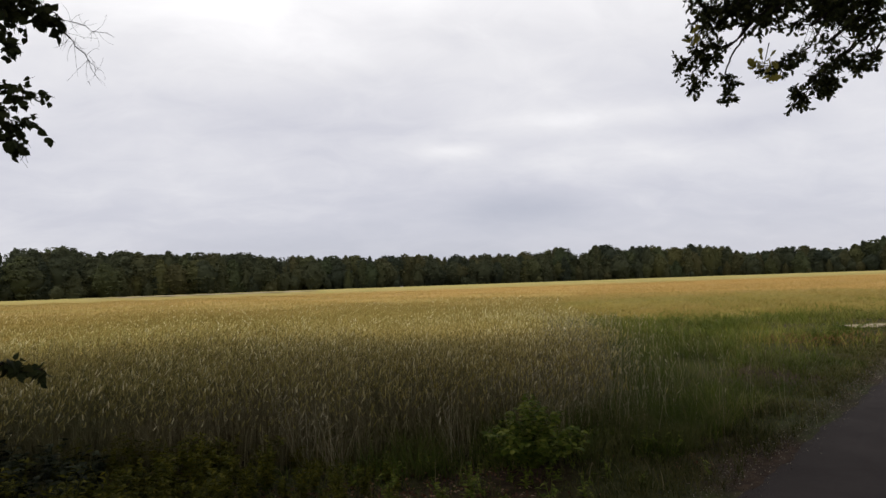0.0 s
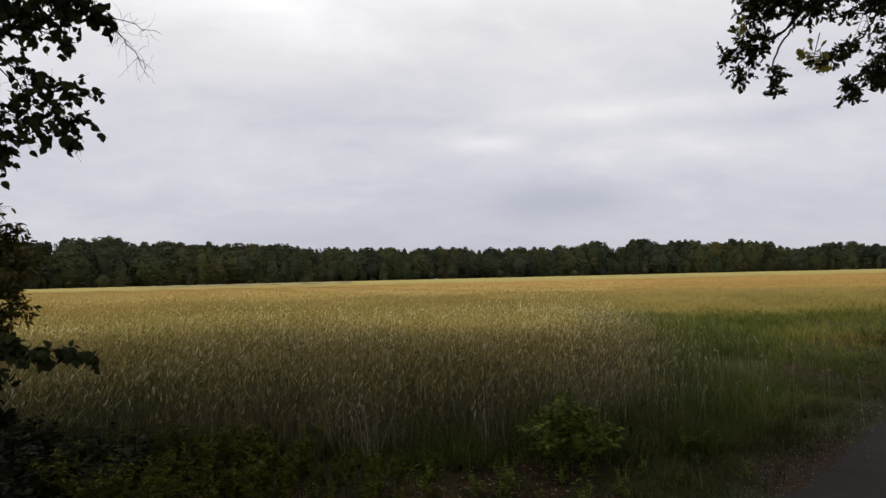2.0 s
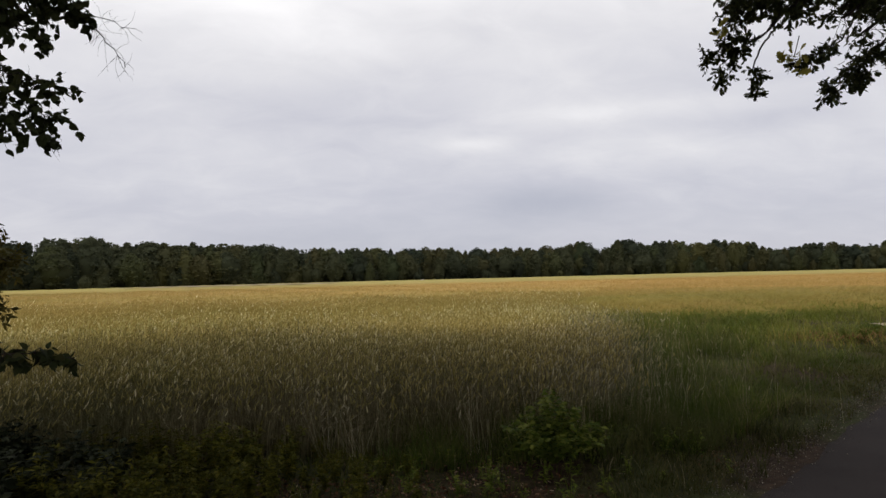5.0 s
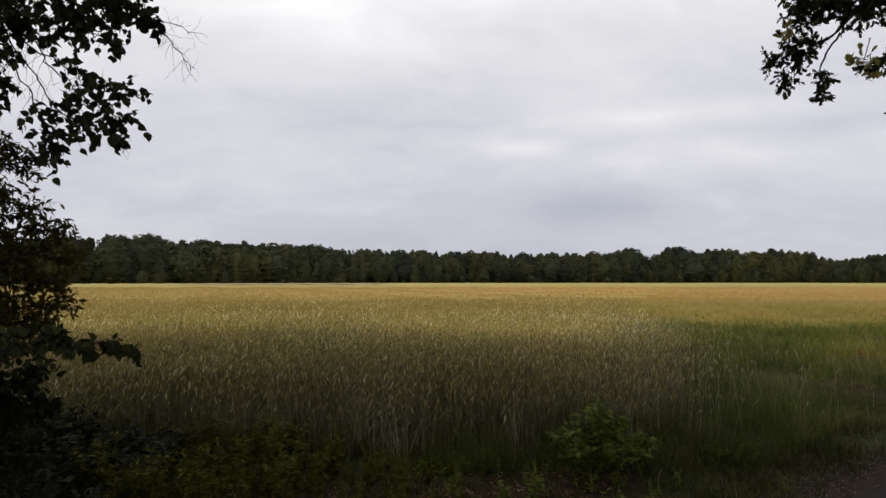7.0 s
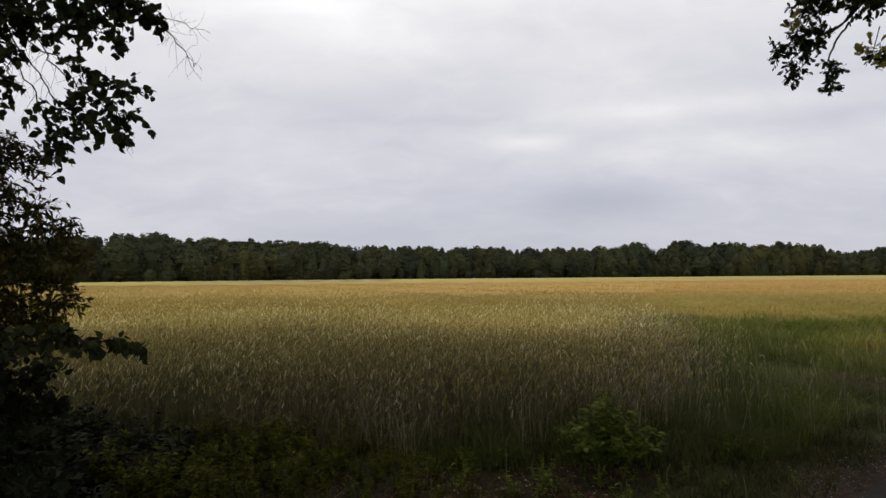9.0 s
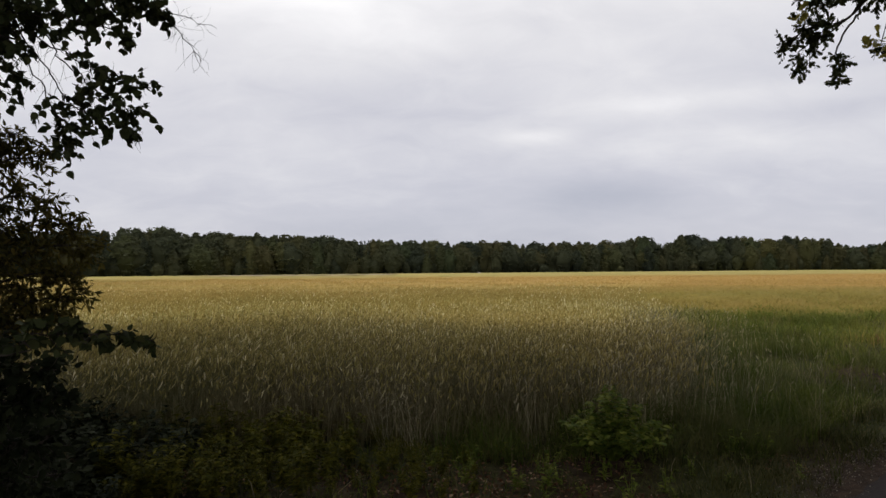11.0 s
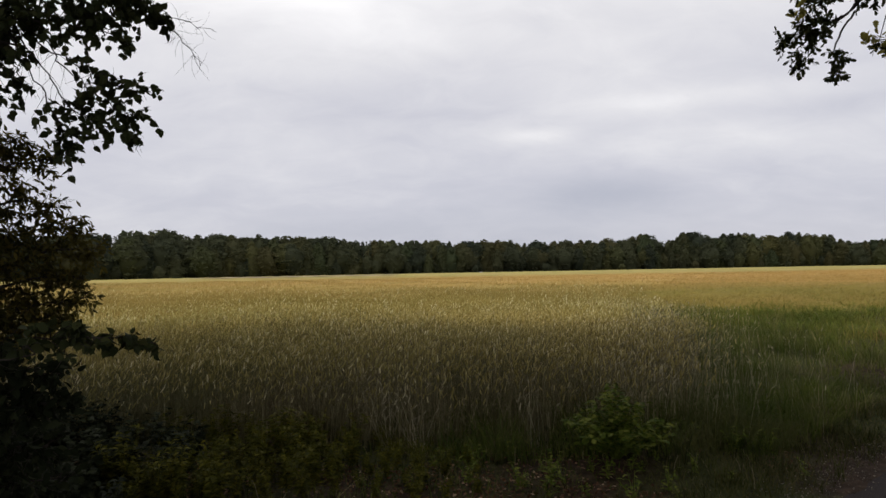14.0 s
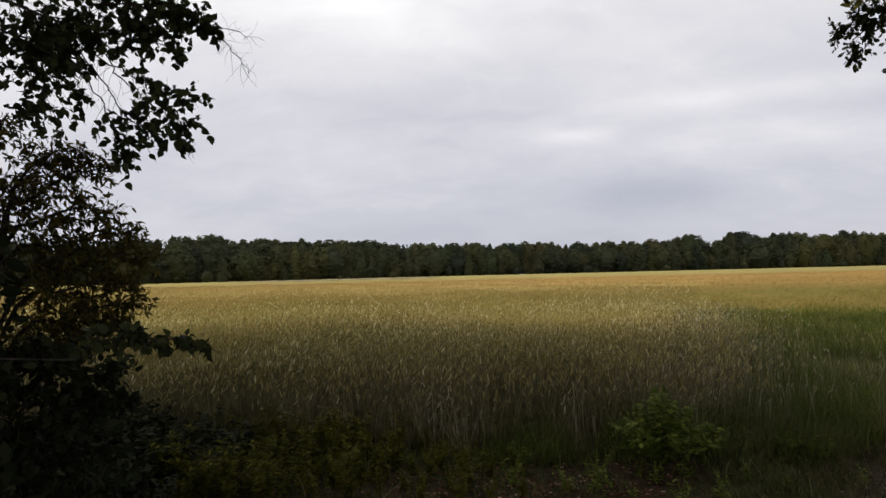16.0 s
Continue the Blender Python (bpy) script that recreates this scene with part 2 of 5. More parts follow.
GROUND = make_ground_mat()
ASPHALT = make_asphalt()
SAND = make_sand()
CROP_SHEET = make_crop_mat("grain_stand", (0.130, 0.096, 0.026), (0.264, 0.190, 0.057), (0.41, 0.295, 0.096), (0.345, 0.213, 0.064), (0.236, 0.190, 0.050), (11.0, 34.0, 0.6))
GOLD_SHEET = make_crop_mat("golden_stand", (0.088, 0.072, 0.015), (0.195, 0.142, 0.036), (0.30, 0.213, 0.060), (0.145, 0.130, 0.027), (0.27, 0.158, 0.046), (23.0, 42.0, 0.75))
STALK = foliage("grain_stalks", [(0.0, (0.090, 0.078, 0.042)), (0.7, (0.19, 0.162, 0.086)), (0.95, (0.30, 0.255, 0.14)), (1.0, (0.50, 0.43, 0.26))], 0.7, 0.15, 0.6, (0.11, 0.112, 0.047), 0.35, spec=0.1)
EAR = foliage("grain_ears", [(0.0, (0.215, 0.188, 0.056)), (0.5, (0.345, 0.288, 0.098)), (0.85, (0.52, 0.44, 0.185)), (1.0, (0.84, 0.76, 0.50))], 0.6, 0.2, 0.6, (0.27, 0.245, 0.072), 0.25, spec=0.12, dry=0.45, dry_colour=(0.40, 0.28, 0.085), dry_scale=0.12)
GRASS = foliage("verge_grass", [(0.0, (0.050, 0.074, 0.011)), (0.5, (0.088, 0.115, 0.018)), (0.85, (0.140, 0.152, 0.032)), (1.0, (0.30, 0.25, 0.12))], 0.75, 0.4, 0.8, (0.034, 0.053, 0.008), 0.55, spec=0.08, dry=0.55, dry_colour=(0.125, 0.110, 0.045), dry_scale=1.3)
SWARD = foliage("trodden_sward", [(0.0, (0.034, 0.036, 0.013)), (0.5, (0.064, 0.060, 0.022)), (1.0, (0.14, 0.112, 0.050))], 0.85, 0.2, 0.7, (0.060, 0.066, 0.016), 1.1, spec=0.05)
# darker than the verge grass: canopy shade is put into this colour
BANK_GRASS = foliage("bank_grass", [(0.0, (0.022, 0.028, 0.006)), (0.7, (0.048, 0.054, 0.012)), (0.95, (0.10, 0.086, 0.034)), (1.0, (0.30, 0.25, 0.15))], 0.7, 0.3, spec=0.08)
MEADOW = foliage("meadow_grass", [(0.0, (0.096, 0.126, 0.017)), (0.6, (0.160, 0.184, 0.028)), (1.0, (0.28, 0.24, 0.055))], 0.75, 0.4, 0.7, (0.070, 0.100, 0.014), 0.28, spec=0.08, dry=0.6, dry_colour=(0.21, 0.165, 0.05), dry_scale=0.35)
RED_WEED = foliage("sorrel_seed", [(0.0, (0.11, 0.062, 0.022)), (1.0, (0.20, 0.125, 0.046))], 0.8, 0.2, spec=0.05)
LITTER = foliage("dead_leaves", [(0.0, (0.045, 0.020, 0.011)), (0.6, (0.115, 0.056, 0.030)), (0.9, (0.24, 0.14, 0.080)), (1.0, (0.42, 0.30, 0.20))], 0.8, 0.1, spec=0.08)
WEED = foliage("weed_leaves", [(0.0, (0.030, 0.034, 0.003)), (0.5, (0.074, 0.074, 0.007)), (1.0, (0.16, 0.142, 0.016))], 0.75, 0.3, spec=0.08)
BUSH_LEAF = foliage("bush_leaves", [(0.0, (0.042, 0.068, 0.007)), (0.5, (0.095, 0.125, 0.014)), (1.0, (0.20, 0.215, 0.036))], 0.7, 0.3, spec=0.1)
TALL_WEED = foliage("tall_weed_leaves", [(0.0, (0.052, 0.078, 0.010)), (0.6, (0.088, 0.120, 0.018)), (1.0, (0.15, 0.17, 0.034))], 0.8, 0.5, spec=0.06)
DRY = foliage("dry_grass", [(0.0, (0.22, 0.19, 0.115)), (0.7, (0.37, 0.325, 0.205)), (1.0, (0.54, 0.48, 0.32))], 0.7, 0.2, spec=0.1)
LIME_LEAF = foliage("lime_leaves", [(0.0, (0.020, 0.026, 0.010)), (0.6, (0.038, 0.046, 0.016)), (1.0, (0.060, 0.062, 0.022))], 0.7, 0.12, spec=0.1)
# near-black leaf colour that carries the deep shade at the thicket's foot
FOOT_LEAF = foliage("shade_toned_leaves", [(0.0, (0.010, 0.013, 0.006)), (0.7, (0.020, 0.024, 0.011)), (1.0, (0.034, 0.040, 0.018))], 0.8, 0.05, spec=0.05)
SHRUB_LEAF = foliage("shrub_leaves", [(0.0, (0.036, 0.036, 0.010)), (0.5, (0.075, 0.066, 0.017)), (1.0, (0.14, 0.108, 0.026))], 0.7, 0.4, spec=0.08)
OAK_LEAF = foliage("oak_leaves", [(0.0, (0.022, 0.028, 0.010)), (0.6, (0.045, 0.052, 0.018)), (1.0, (0.085, 0.085, 0.028))], 0.7, 0.2, spec=0.1)
YELLOW_LEAF = foliage("yellowing_leaves", [(0.0, (0.20, 0.17, 0.03)), (1.0, (0.34, 0.30, 0.06))], 0.5, 0.45)
WOOD_LEAF = foliage("woodland_leaves", [(0.0, (0.066, 0.070, 0.040)), (0.5, (0.076, 0.080, 0.047)), (1.0, (0.087, 0.090, 0.053))], 0.95, 0.5, per_object=True, spec=0.1)
NEEDLES = foliage("conifer_needles", [(0.0, (0.045, 0.052, 0.033)), (0.5, (0.053, 0.060, 0.038)), (1.0, (0.062, 0.070, 0.043))], 0.9, 0.4, per_object=True, spec=0.1)
BARK = make_bark("rough_bark", (0.030, 0.024, 0.018), (0.095, 0.078, 0.060))
TWIG = make_bark("dark_twigs", (0.020, 0.016, 0.013), (0.060, 0.048, 0.040))
PINE_BARK = make_bark("pine_bark", (0.06, 0.035, 0.022), (0.16, 0.095, 0.06))
STONE, snt, sb = material("field_stone", 0.9)
snt.links.new(ramp_node(snt, noise_node(snt, 6.0), [(0.3, (0.17, 0.15, 0.13)), (0.7, (0.33, 0.30, 0.26))]), sb.inputs["Base Color"])
GRIT = foliage("road_grit", [(0.0, (0.055, 0.044, 0.036)), (0.7, (0.125, 0.105, 0.085)), (1.0, (0.34, 0.30, 0.24))], 0.9, 0.0, spec=0.1)
CHITIN, cnt, cb = material("dark_chitin", 0.35, 0.5)
cnt.links.new(ramp_node(cnt, noise_node(cnt, 900.0), [(0.3, (0.008, 0.007, 0.006)), (0.7, (0.03, 0.026, 0.02))]), cb.inputs["Base Color"])
WING, wnt, wb = material("insect_wing", 0.3, 0.5)
wb.inputs["Base Color"].default_value, wb.inputs["Alpha"].default_value = (0.06, 0.055, 0.05, 1), 0.55

# ======== mesh helpers ========

def tri_mesh(name, verts, tris, mat):
    """A mesh from arrays of vertices and triangles."""
    me = bpy.data.meshes.new(name)
    verts, tris = np.asarray(verts, np.float32), np.asarray(tris, np.int32)
    me.vertices.add(len(verts))
    me.vertices.foreach_set("co", verts.ravel())
    me.loops.add(tris.size)
    me.loops.foreach_set("vertex_index", tris.ravel())
    me.polygons.add(len(tris))
    me.polygons.foreach_set("loop_start", np.arange(0, tris.size, 3, dtype=np.int32))
    me.update(calc_edges=True)
    me.validate()
    me.materials.append(mat)
    return me


def smooth(me):
    me.polygons.foreach_set("use_smooth", np.ones(len(me.polygons), bool))
    return me


def part(name, me, parent, label=""):
    ob = new(name, me)
    ob.parent = parent
    return tagged(ob, label) if label else ob


def thing(name, x, y, z, label, category, group="", kind=""):
    ob = new(name)
    ob.empty_display_size = 0.2
    ob.location = (x, y, z)
    return tagged(ob, label, category, group, kind)


def scatter(tv, tf, mats, pos):
    """Copies of one small mesh (tv, tf) joined, each with its own 3x3 matrix and place."""
    mats, pos = np.asarray(mats), np.asarray(pos)
    v = np.einsum("kij,nj->kni", mats, tv) + pos[:, None, :]
    f = tf[None] + (np.arange(len(pos)) * len(tv))[:, None, None]
    return v.reshape(-1, 3), f.reshape(-1, 3)


def join(pieces):
    vs, fs, n = [], [], 0
    for v, f in pieces:
        if len(v):
            vs.append(v)
            fs.append(np.asarray(f) + n)
            n += len(v)
    return np.concatenate(vs), np.concatenate(fs)


def unit(v):
    return v / np.maximum(np.linalg.norm(v, axis=-1, keepdims=True), 1e-9)


def frames_from(axis, rng, normal=None, size=None):
    """Matrices whose y column runs along axis, z column near the given normal."""
    axis = unit(axis)
    if normal is None:
        normal = rng.normal(size=axis.shape)
    x = unit(np.cross(axis, normal))
    z = np.cross(x, axis)
    m = np.stack([x, axis, z], 2)
    return m if size is None else m * np.asarray(size)[:, None, None]


def tube(points, radii, sides=5):
    """A tapered round rod along points."""
    p, r = np.asarray(points, float), np.asarray(radii, float)
    t = unit(np.gradient(p, axis=0))
    up = np.where(np.abs(t[:, 2:3]) > 0.9, np.array([[1.0, 0, 0]]), np.array([[0, 0, 1.0]]))
    a = unit(np.cross(t, up))
    b = np.cross(t, a)
    ang = np.arange(sides) * 2 * np.pi / sides
    ring = a[:, None] * np.cos(ang)[None, :, None] + b[:, None] * np.sin(ang)[None, :, None]
    v = (p[:, None] + ring * r[:, None, None]).reshape(-1, 3)
    f = []
    for i in range(len(p) - 1):
        for k in range(sides):
            q, w = i * sides + k, i * sides + (k + 1) % sides
            f += [(q, w, w + sides), (q, w + sides, q + sides)]
    return v, np.array(f)


def curve_through(points, n):
    """n places along a smooth line through the points."""
    p = np.array([tuple(q) for q in points], float)
    ext = np.vstack([2 * p[0] - p[1], p, 2 * p[-1] - p[-2]])
    out = []
    for s in np.linspace(0, len(p) - 1, n):
        i = min(int(s), len(p) - 2)
        u = s - i
        a, b, c, d = ext[i], ext[i + 1], ext[i + 2], ext[i + 3]
        out.append(0.5 * (2 * b + (c - a) * u + (2 * a - 5 * b + 4 * c - d) * u * u + (3 * b - a - 3 * c + d) * u ** 3))
    return np.array(out)


def leaf_shape(outline, fold=0.12, droop=0.15):
    """A leaf blade of length 1 along +y from its half outline (x, y), folded along the midrib and drooping at the tip."""
    half = np.array(outline, float)
    n = len(half)
    rib = np.stack([np.zeros(n), half[:, 1], np.zeros(n)], 1)
    right = np.stack([half[:, 0], half[:, 1], np.abs(half[:, 0]) * fold * 2], 1)
    left = right * np.array([-1, 1, 1])
    v = np.vstack([rib, right, left])
    v[:, 2] -= droop * np.clip(v[:, 1], 0, None) ** 2
    f = []
    for i in range(n - 1):
        f += [(i, n + i, n + i + 1), (i, n + i + 1, i + 1), (i, 2 * n + i + 1, 2 * n + i), (i, i + 1, 2 * n + i + 1)]
    return v, np.array(f)


HEART = leaf_shape([(0.20, -0.10), (0.44, 0.10), (0.46, 0.38), (0.30, 0.68), (0.10, 0.90), (0.005, 1.06)])
LANCE = leaf_shape([(0.01, 0.0), (0.17, 0.30), (0.15, 0.66), (0.005, 1.0)], 0.2, 0.25)
LOBED = leaf_shape([(0.02, 0.0), (0.20, 0.14), (0.12, 0.26), (0.32, 0.40), (0.18, 0.52), (0.36, 0.68), (0.20, 0.78), (0.16, 0.95), (0.01, 1.0)], 0.1, 0.2)
BROAD = leaf_shape([(0.02, 0.0), (0.24, 0.2), (0.30, 0.45), (0.20, 0.75), (0.01, 1.0)], 0.15, 0.3)
LANCE_LOW = leaf_shape([(0.01, 0.0), (0.18, 0.42), (0.005, 1.0)], 0.2, 0.25)
CLUMP = (np.array([(-0.5, -0.35, 0), (0.5, -0.4, 0.08), (0.42, 0.4, -0.06), (-0.38, 0.5, 0.1), (0.05, 0.02, 0.22)]), np.array([(0, 1, 4), (1, 2, 4), (2, 3, 4), (3, 0, 4)]))


class Bough:
    """Collects limbs, twigs and leaves of one tree."""

    def __init__(self, seed):
        self.rng = np.random.default_rng(seed)
        self.limbs, self.wood, self.mats, self.pos, self.owner = [], [], [], [], []

    def limb(self, points, r0, r1, n=14, sides=6):
        p = curve_through(points, n)
        p[1:-1] += self.rng.normal(0, 0.006, (n - 2, 3))
        self.limbs.append(tube(p, np.linspace(r0, r1, n), sides))
        return p

    def sprays(self, p, spread, twigs, leaves, size, start=0.0, hang=0.5, lean=(0, 0, 0), bare=False, twig_r=0.0025):
        """Side twigs along the limb p, each with its leaves."""
        rng = self.rng
        spread = np.interp(np.linspace(0, 1, len(p)), np.linspace(0, 1, len(spread)), spread)
        for _ in range(twigs):
            s = start + (1 - start) * rng.random()
            x = s * (len(p) - 1)
            i = min(int(x), len(p) - 2)
            base = p[i] + (p[i + 1] - p[i]) * (x - i)
            along = unit(p[i + 1] - p[i])
            d = unit(rng.normal(size=3) + along * 0.5 + np.array([0, 0, -hang]) + np.array(lean))
            length = spread[i] * rng.uniform(0.45, 1.0)
            q = np.linspace(0, 1, 5)[:, None]
            bend = unit(np.cross(d, rng.normal(size=3))) * length * 0.12
            line = base + d * length * q + bend * np.sin(q * 3.1) + np.array([0, 0, -1]) * hang * 0.25 * length * q ** 2
            self.wood.append(tube(line, np.linspace(twig_r, twig_r * 0.4, 5), 3))
            if bare:
                continue
            k = max(1, int(leaves * rng.uniform(0.6, 1.3)))
            u = np.sort(rng.uniform(0.2, 1.0, k))
            place = np.stack([np.interp(u, q[:, 0], line[:, c]) for c in range(3)], 1)
            axis = unit(d * 0.5 + rng.normal(size=(k, 3)) * 0.7 + np.array([0, 0, -0.55]))
            sz = size * rng.uniform(0.6, 1.15, k)
            self.mats.append(frames_from(axis, rng, size=sz))
            self.pos.append(place + axis * (sz * 0.18)[:, None])
            self.owner += [len(self.limbs) - 1] * k

    def ball(self, centre, radius, count, size):
        """A loose mass of leaves round a place."""
        rng = self.rng
        o = unit(rng.normal(size=(count, 3))) * (rng.random(count) ** 0.45)[:, None] * np.array(radius)
        axis = unit(rng.normal(size=(count, 3)) + np.array([0, 0, -0.5]))
        self.mats.append(frames_from(axis, rng, size=size * rng.uniform(0.6, 1.2, count)))
        self.pos.append(np.array(centre) + o)
        self.owner += [max(len(self.limbs) - 1, 0)] * count

    def leaves(self):
        return np.concatenate(self.mats), np.concatenate(self.pos)


def emit(tree, bough, shape, leaf_mat, wood_mat, singles=0, near=None, leaf_label=""):
    """Hang what a Bough gathered on its tree: one wood part, the nearest leaves one by one, the rest joined."""
    o = np.array(tree.location)
    limbs = [part("branch", smooth(tri_mesh("branch", v - o, f, wood_mat)), tree) for v, f in bough.limbs]
    if bough.wood:
        v, f = join(bough.wood)
        tagged(part("twig_mass", tri_mesh("twig_mass", v - o, f, wood_mat), tree), kind="stuff")
    mats, pos = bough.leaves()
    if singles:
        order = np.argsort(np.linalg.norm(pos - np.array(near), axis=1))
        me = tri_mesh("leaf", *shape, leaf_mat)
        for i in order[:singles]:
            ob = part("leaf", me, limbs[bough.owner[i]])
            ob.matrix_basis = Matrix.Translation(Vector(pos[i] - o)) @ Matrix(mats[i].tolist()).to_4x4()
        mats, pos = mats[order[singles:]], pos[order[singles:]]
    if len(pos):
        v, f = scatter(*shape, mats, pos - o)
        tagged(part("leaves", tri_mesh("leaves", v, f, leaf_mat), tree, leaf_label), kind="stuff")


# ======== plan of the ground ========
ROAD_P, ROAD_D = np.array([2.83, 4.58]), np.array([0.757, 0.653])
ROAD_N = np.array([0.653, -0.757])
ROAD_WIDE = 3.3
CROP_Y = 6.0


def road_side(x, y):
    """Metres to the road side of its field-side edge; negative on the verge."""
    return (x - ROAD_P[0]) * ROAD_N[0] + (y - ROAD_P[1]) * ROAD_N[1]


def crop_right(y):
    """Where the grain ends towards the road."""
    return np.interp(y, [6.0, 6.6, 9.5, 15.0, 22.0, 26.0, 40.0, 300.0], [1.9, 2.4, 3.4, 4.9, 6.3, 7.6, 13.0, 120.0])


def gold_front(x):
    """The near edge of the golden field beside the road."""
    return np.interp(x, [6.0, 9.0, 13.0, 20.0, 40.0, 200.0], [24.0, 21.5, 20.0, 21.0, 34.0, 150.0])


def soil_height(x, y):
    n = 0.03 * np.sin(x * 2.1 + y * 0.7) + 0.025 * np.sin(y * 2.9 - x * 1.3) + 0.02 * np.sin(x * 5.3) * np.sin(y * 4.7)
    side = np.abs(road_side(x, y) - ROAD_WIDE / 2)
    return n * np.clip((side - ROAD_WIDE / 2) * 1.2, 0, 1) - 0.02 * (side < ROAD_WIDE / 2 + 0.3)


def axis_steps(a, b, fine, grow):
    """Coordinates from -b to b, fine within a and widening beyond."""
    s = list(np.arange(0, a, fine))
    step = fine
    while s[-1] < b:
        step *= grow
        s.append(s[-1] + step)
    return np.array([-q for q in s[:0:-1]] + s)


def grid_mesh(name, X, Y, Z, mat, keep=None):
    h, w = X.shape
    v = np.stack([X, Y, Z], 2).reshape(-1, 3)
    i = (np.arange(h - 1)[:, None] * w + np.arange(w - 1)[None]).ravel()
    f = np.concatenate([np.stack([i, i + 1, i + w + 1], 1), np.stack([i, i + w + 1, i + w], 1)])
    if keep is not None:
        f = f[keep(v[f].mean(1))]
        used, inv = np.unique(f, return_inverse=True)
        v, f = v[used], inv.reshape(-1, 3)
    return smooth(tri_mesh(name, v, f, mat))


def build_ground():
    c = axis_steps(14, 2400, 0.28, 1.09)
    X, Y = np.meshgrid(c, c)
    tagged(new("ground", grid_mesh("ground", X, Y, soil_height(X, Y), GROUND)), "bare brown verge soil with moss under the plants", "ground", kind="structure")
    s = np.concatenate([np.arange(-14, 30, 0.12), np.geomspace(30, 900, 60)])
    w = np.linspace(0, ROAD_WIDE, 12)
    S, W = np.meshgrid(s, w)
    edge = 0.025 * np.sin(S * 2.1) + 0.018 * np.sin(S * 6.7 + 1) + 0.012 * np.sin(S * 15.0)
    W2 = W + edge * (np.clip(1 - W / 0.5, 0, 1) - np.clip(1 - (ROAD_WIDE - W) / 0.5, 0, 1))
    X, Y = ROAD_P[0] + ROAD_D[0] * S + ROAD_N[0] * W2, ROAD_P[1] + ROAD_D[1] * S + ROAD_N[1] * W2
    Z = 0.035 - 0.03 * (np.abs(W / ROAD_WIDE * 2 - 1)) ** 6
    tagged(new("road", grid_mesh("road", X, Y, Z, ASPHALT)), "worn dark grey asphalt lane with crumbling edge", "road", kind="structure")
    u, q = np.meshgrid(np.linspace(0, 1, 40), np.linspace(-1, 1, 9))
    cx, cy = 12.9 + u * 14, 16.1 - 0.4 * u + 1.2 * u * u
    half = 0.42 + 1.2 * u + 0.08 * np.sin(u * 31)
    tagged(new("track", grid_mesh("track", cx, cy + q * half, 0.09 - 0.03 * q * q, SAND)), "pale sandy farm track between grass and golden field", "path", kind="structure")


build_ground()


# ======== grain, grass and litter ========
def in_view(x, y, margin=3.0):
    """Within the wedge of land that the roadside overlooks."""
    a = np.degrees(np.arctan2(x, y))
    return (a > -41 - margin) & (a < 42 + margin)


def points_in(n, x0, x1, y0, y1, rng):
    return rng.uniform(x0, x1, n), rng.uniform(y0, y1, n)


STEM = (np.array([(math.cos(a) * r, math.sin(a) * r, z) for z, r in ((0, 1.0), (1.0, 0.7)) for a in (0.3, 2.4, 4.5)]),
        np.array([(k, (k + 1) % 3, 3 + k) for k in range(3)] + [((k + 1) % 3, 3 + (k + 1) % 3, 3 + k) for k in range(3)]))
SPIKE = (np.array([(0, 0, 0)] + [(math.cos(a) * r, math.sin(a) * r, z) for z, r in ((0.22, 1.0), (0.7, 0.85)) for a in (0, 1.57, 3.14, 4.71)] + [(0, 0, 1.0)]),
         np.array([(0, 1 + (k + 1) % 4, 1 + k) for k in range(4)] + [(1 + k, 1 + (k + 1) % 4, 5 + (k + 1) % 4) for k in range(4)] + [(1 + k, 5 + (k + 1) % 4, 5 + k) for k in range(4)] + [(5 + k, 5 + (k + 1) % 4, 9) for k in range(4)]))
SPIKE_FAR = (np.array([(1, 0, 0.1), (-0.5, 0.87, 0.1), (-0.5, -0.87, 0.1), (0, 0, 1.0)]), np.array([(0, 1, 3), (1, 2, 3), (2, 0, 3)]))
BLADE = (np.array([(-0.5, 0, 0), (0.5, 0, 0), (-0.42, 0.12, 0.45), (0.42, 0.12, 0.45), (-0.24, 0.42, 0.8), (0.24, 0.42, 0.8), (0, 0.85, 0.93)]),
         np.array([(0, 1, 3), (0, 3, 2), (2, 3, 5), (2, 5, 4), (4, 5, 6)]))


def shear(h, wide, lean):
    """Matrices that stretch z to h, x and y to wide, and tip the top by lean (n x 2)."""
    n = len(h)
    m = np.zeros((n, 3, 3))
    m[:, 0, 0] = m[:, 1, 1] = wide
    m[:, 2, 2] = h
    m[:, 0, 2], m[:, 1, 2] = lean[:, 0], lean[:, 1]
    return m


def turned(n, rng):
    a = rng.uniform(0, 6.283, n)
    m = np.zeros((n, 3, 3))
    m[:, 0, 0] = m[:, 1, 1] = np.cos(a)
    m[:, 0, 1], m[:, 1, 0] = -np.sin(a), np.sin(a)
    m[:, 2, 2] = 1
    return m


def blades(x, y, h, wide, rng, bend=0.6):
    n = len(x)
    m = np.zeros((n, 3, 3))
    m[:, 0, 0], m[:, 1, 1], m[:, 2, 2] = wide, h * bend * rng.uniform(0.3, 1.2, n), h
    m = turned(n, rng) @ m
    return scatter(*BLADE, m, np.stack([x, y, soil_height(x, y) - 0.01], 1))


def height_of_crop(x, y):
    return 0.75 + 0.05 * np.sin(x * 0.8 + y * 0.33) + 0.04 * np.sin(x * 0.27 - y * 0.9 + 1.0)


def ears(x, y, top, size, rng, shape, fat=0.075):
    n = len(x)
    lean = rng.normal(0, 0.33, (n, 2)) * size[:, None] + np.array([0.18, 0.0]) * size[:, None]
    m = shear(size * rng.uniform(0.45, 1.1, n), size * fat, lean)
    return scatter(*shape, m, np.stack([x, y, top], 1))


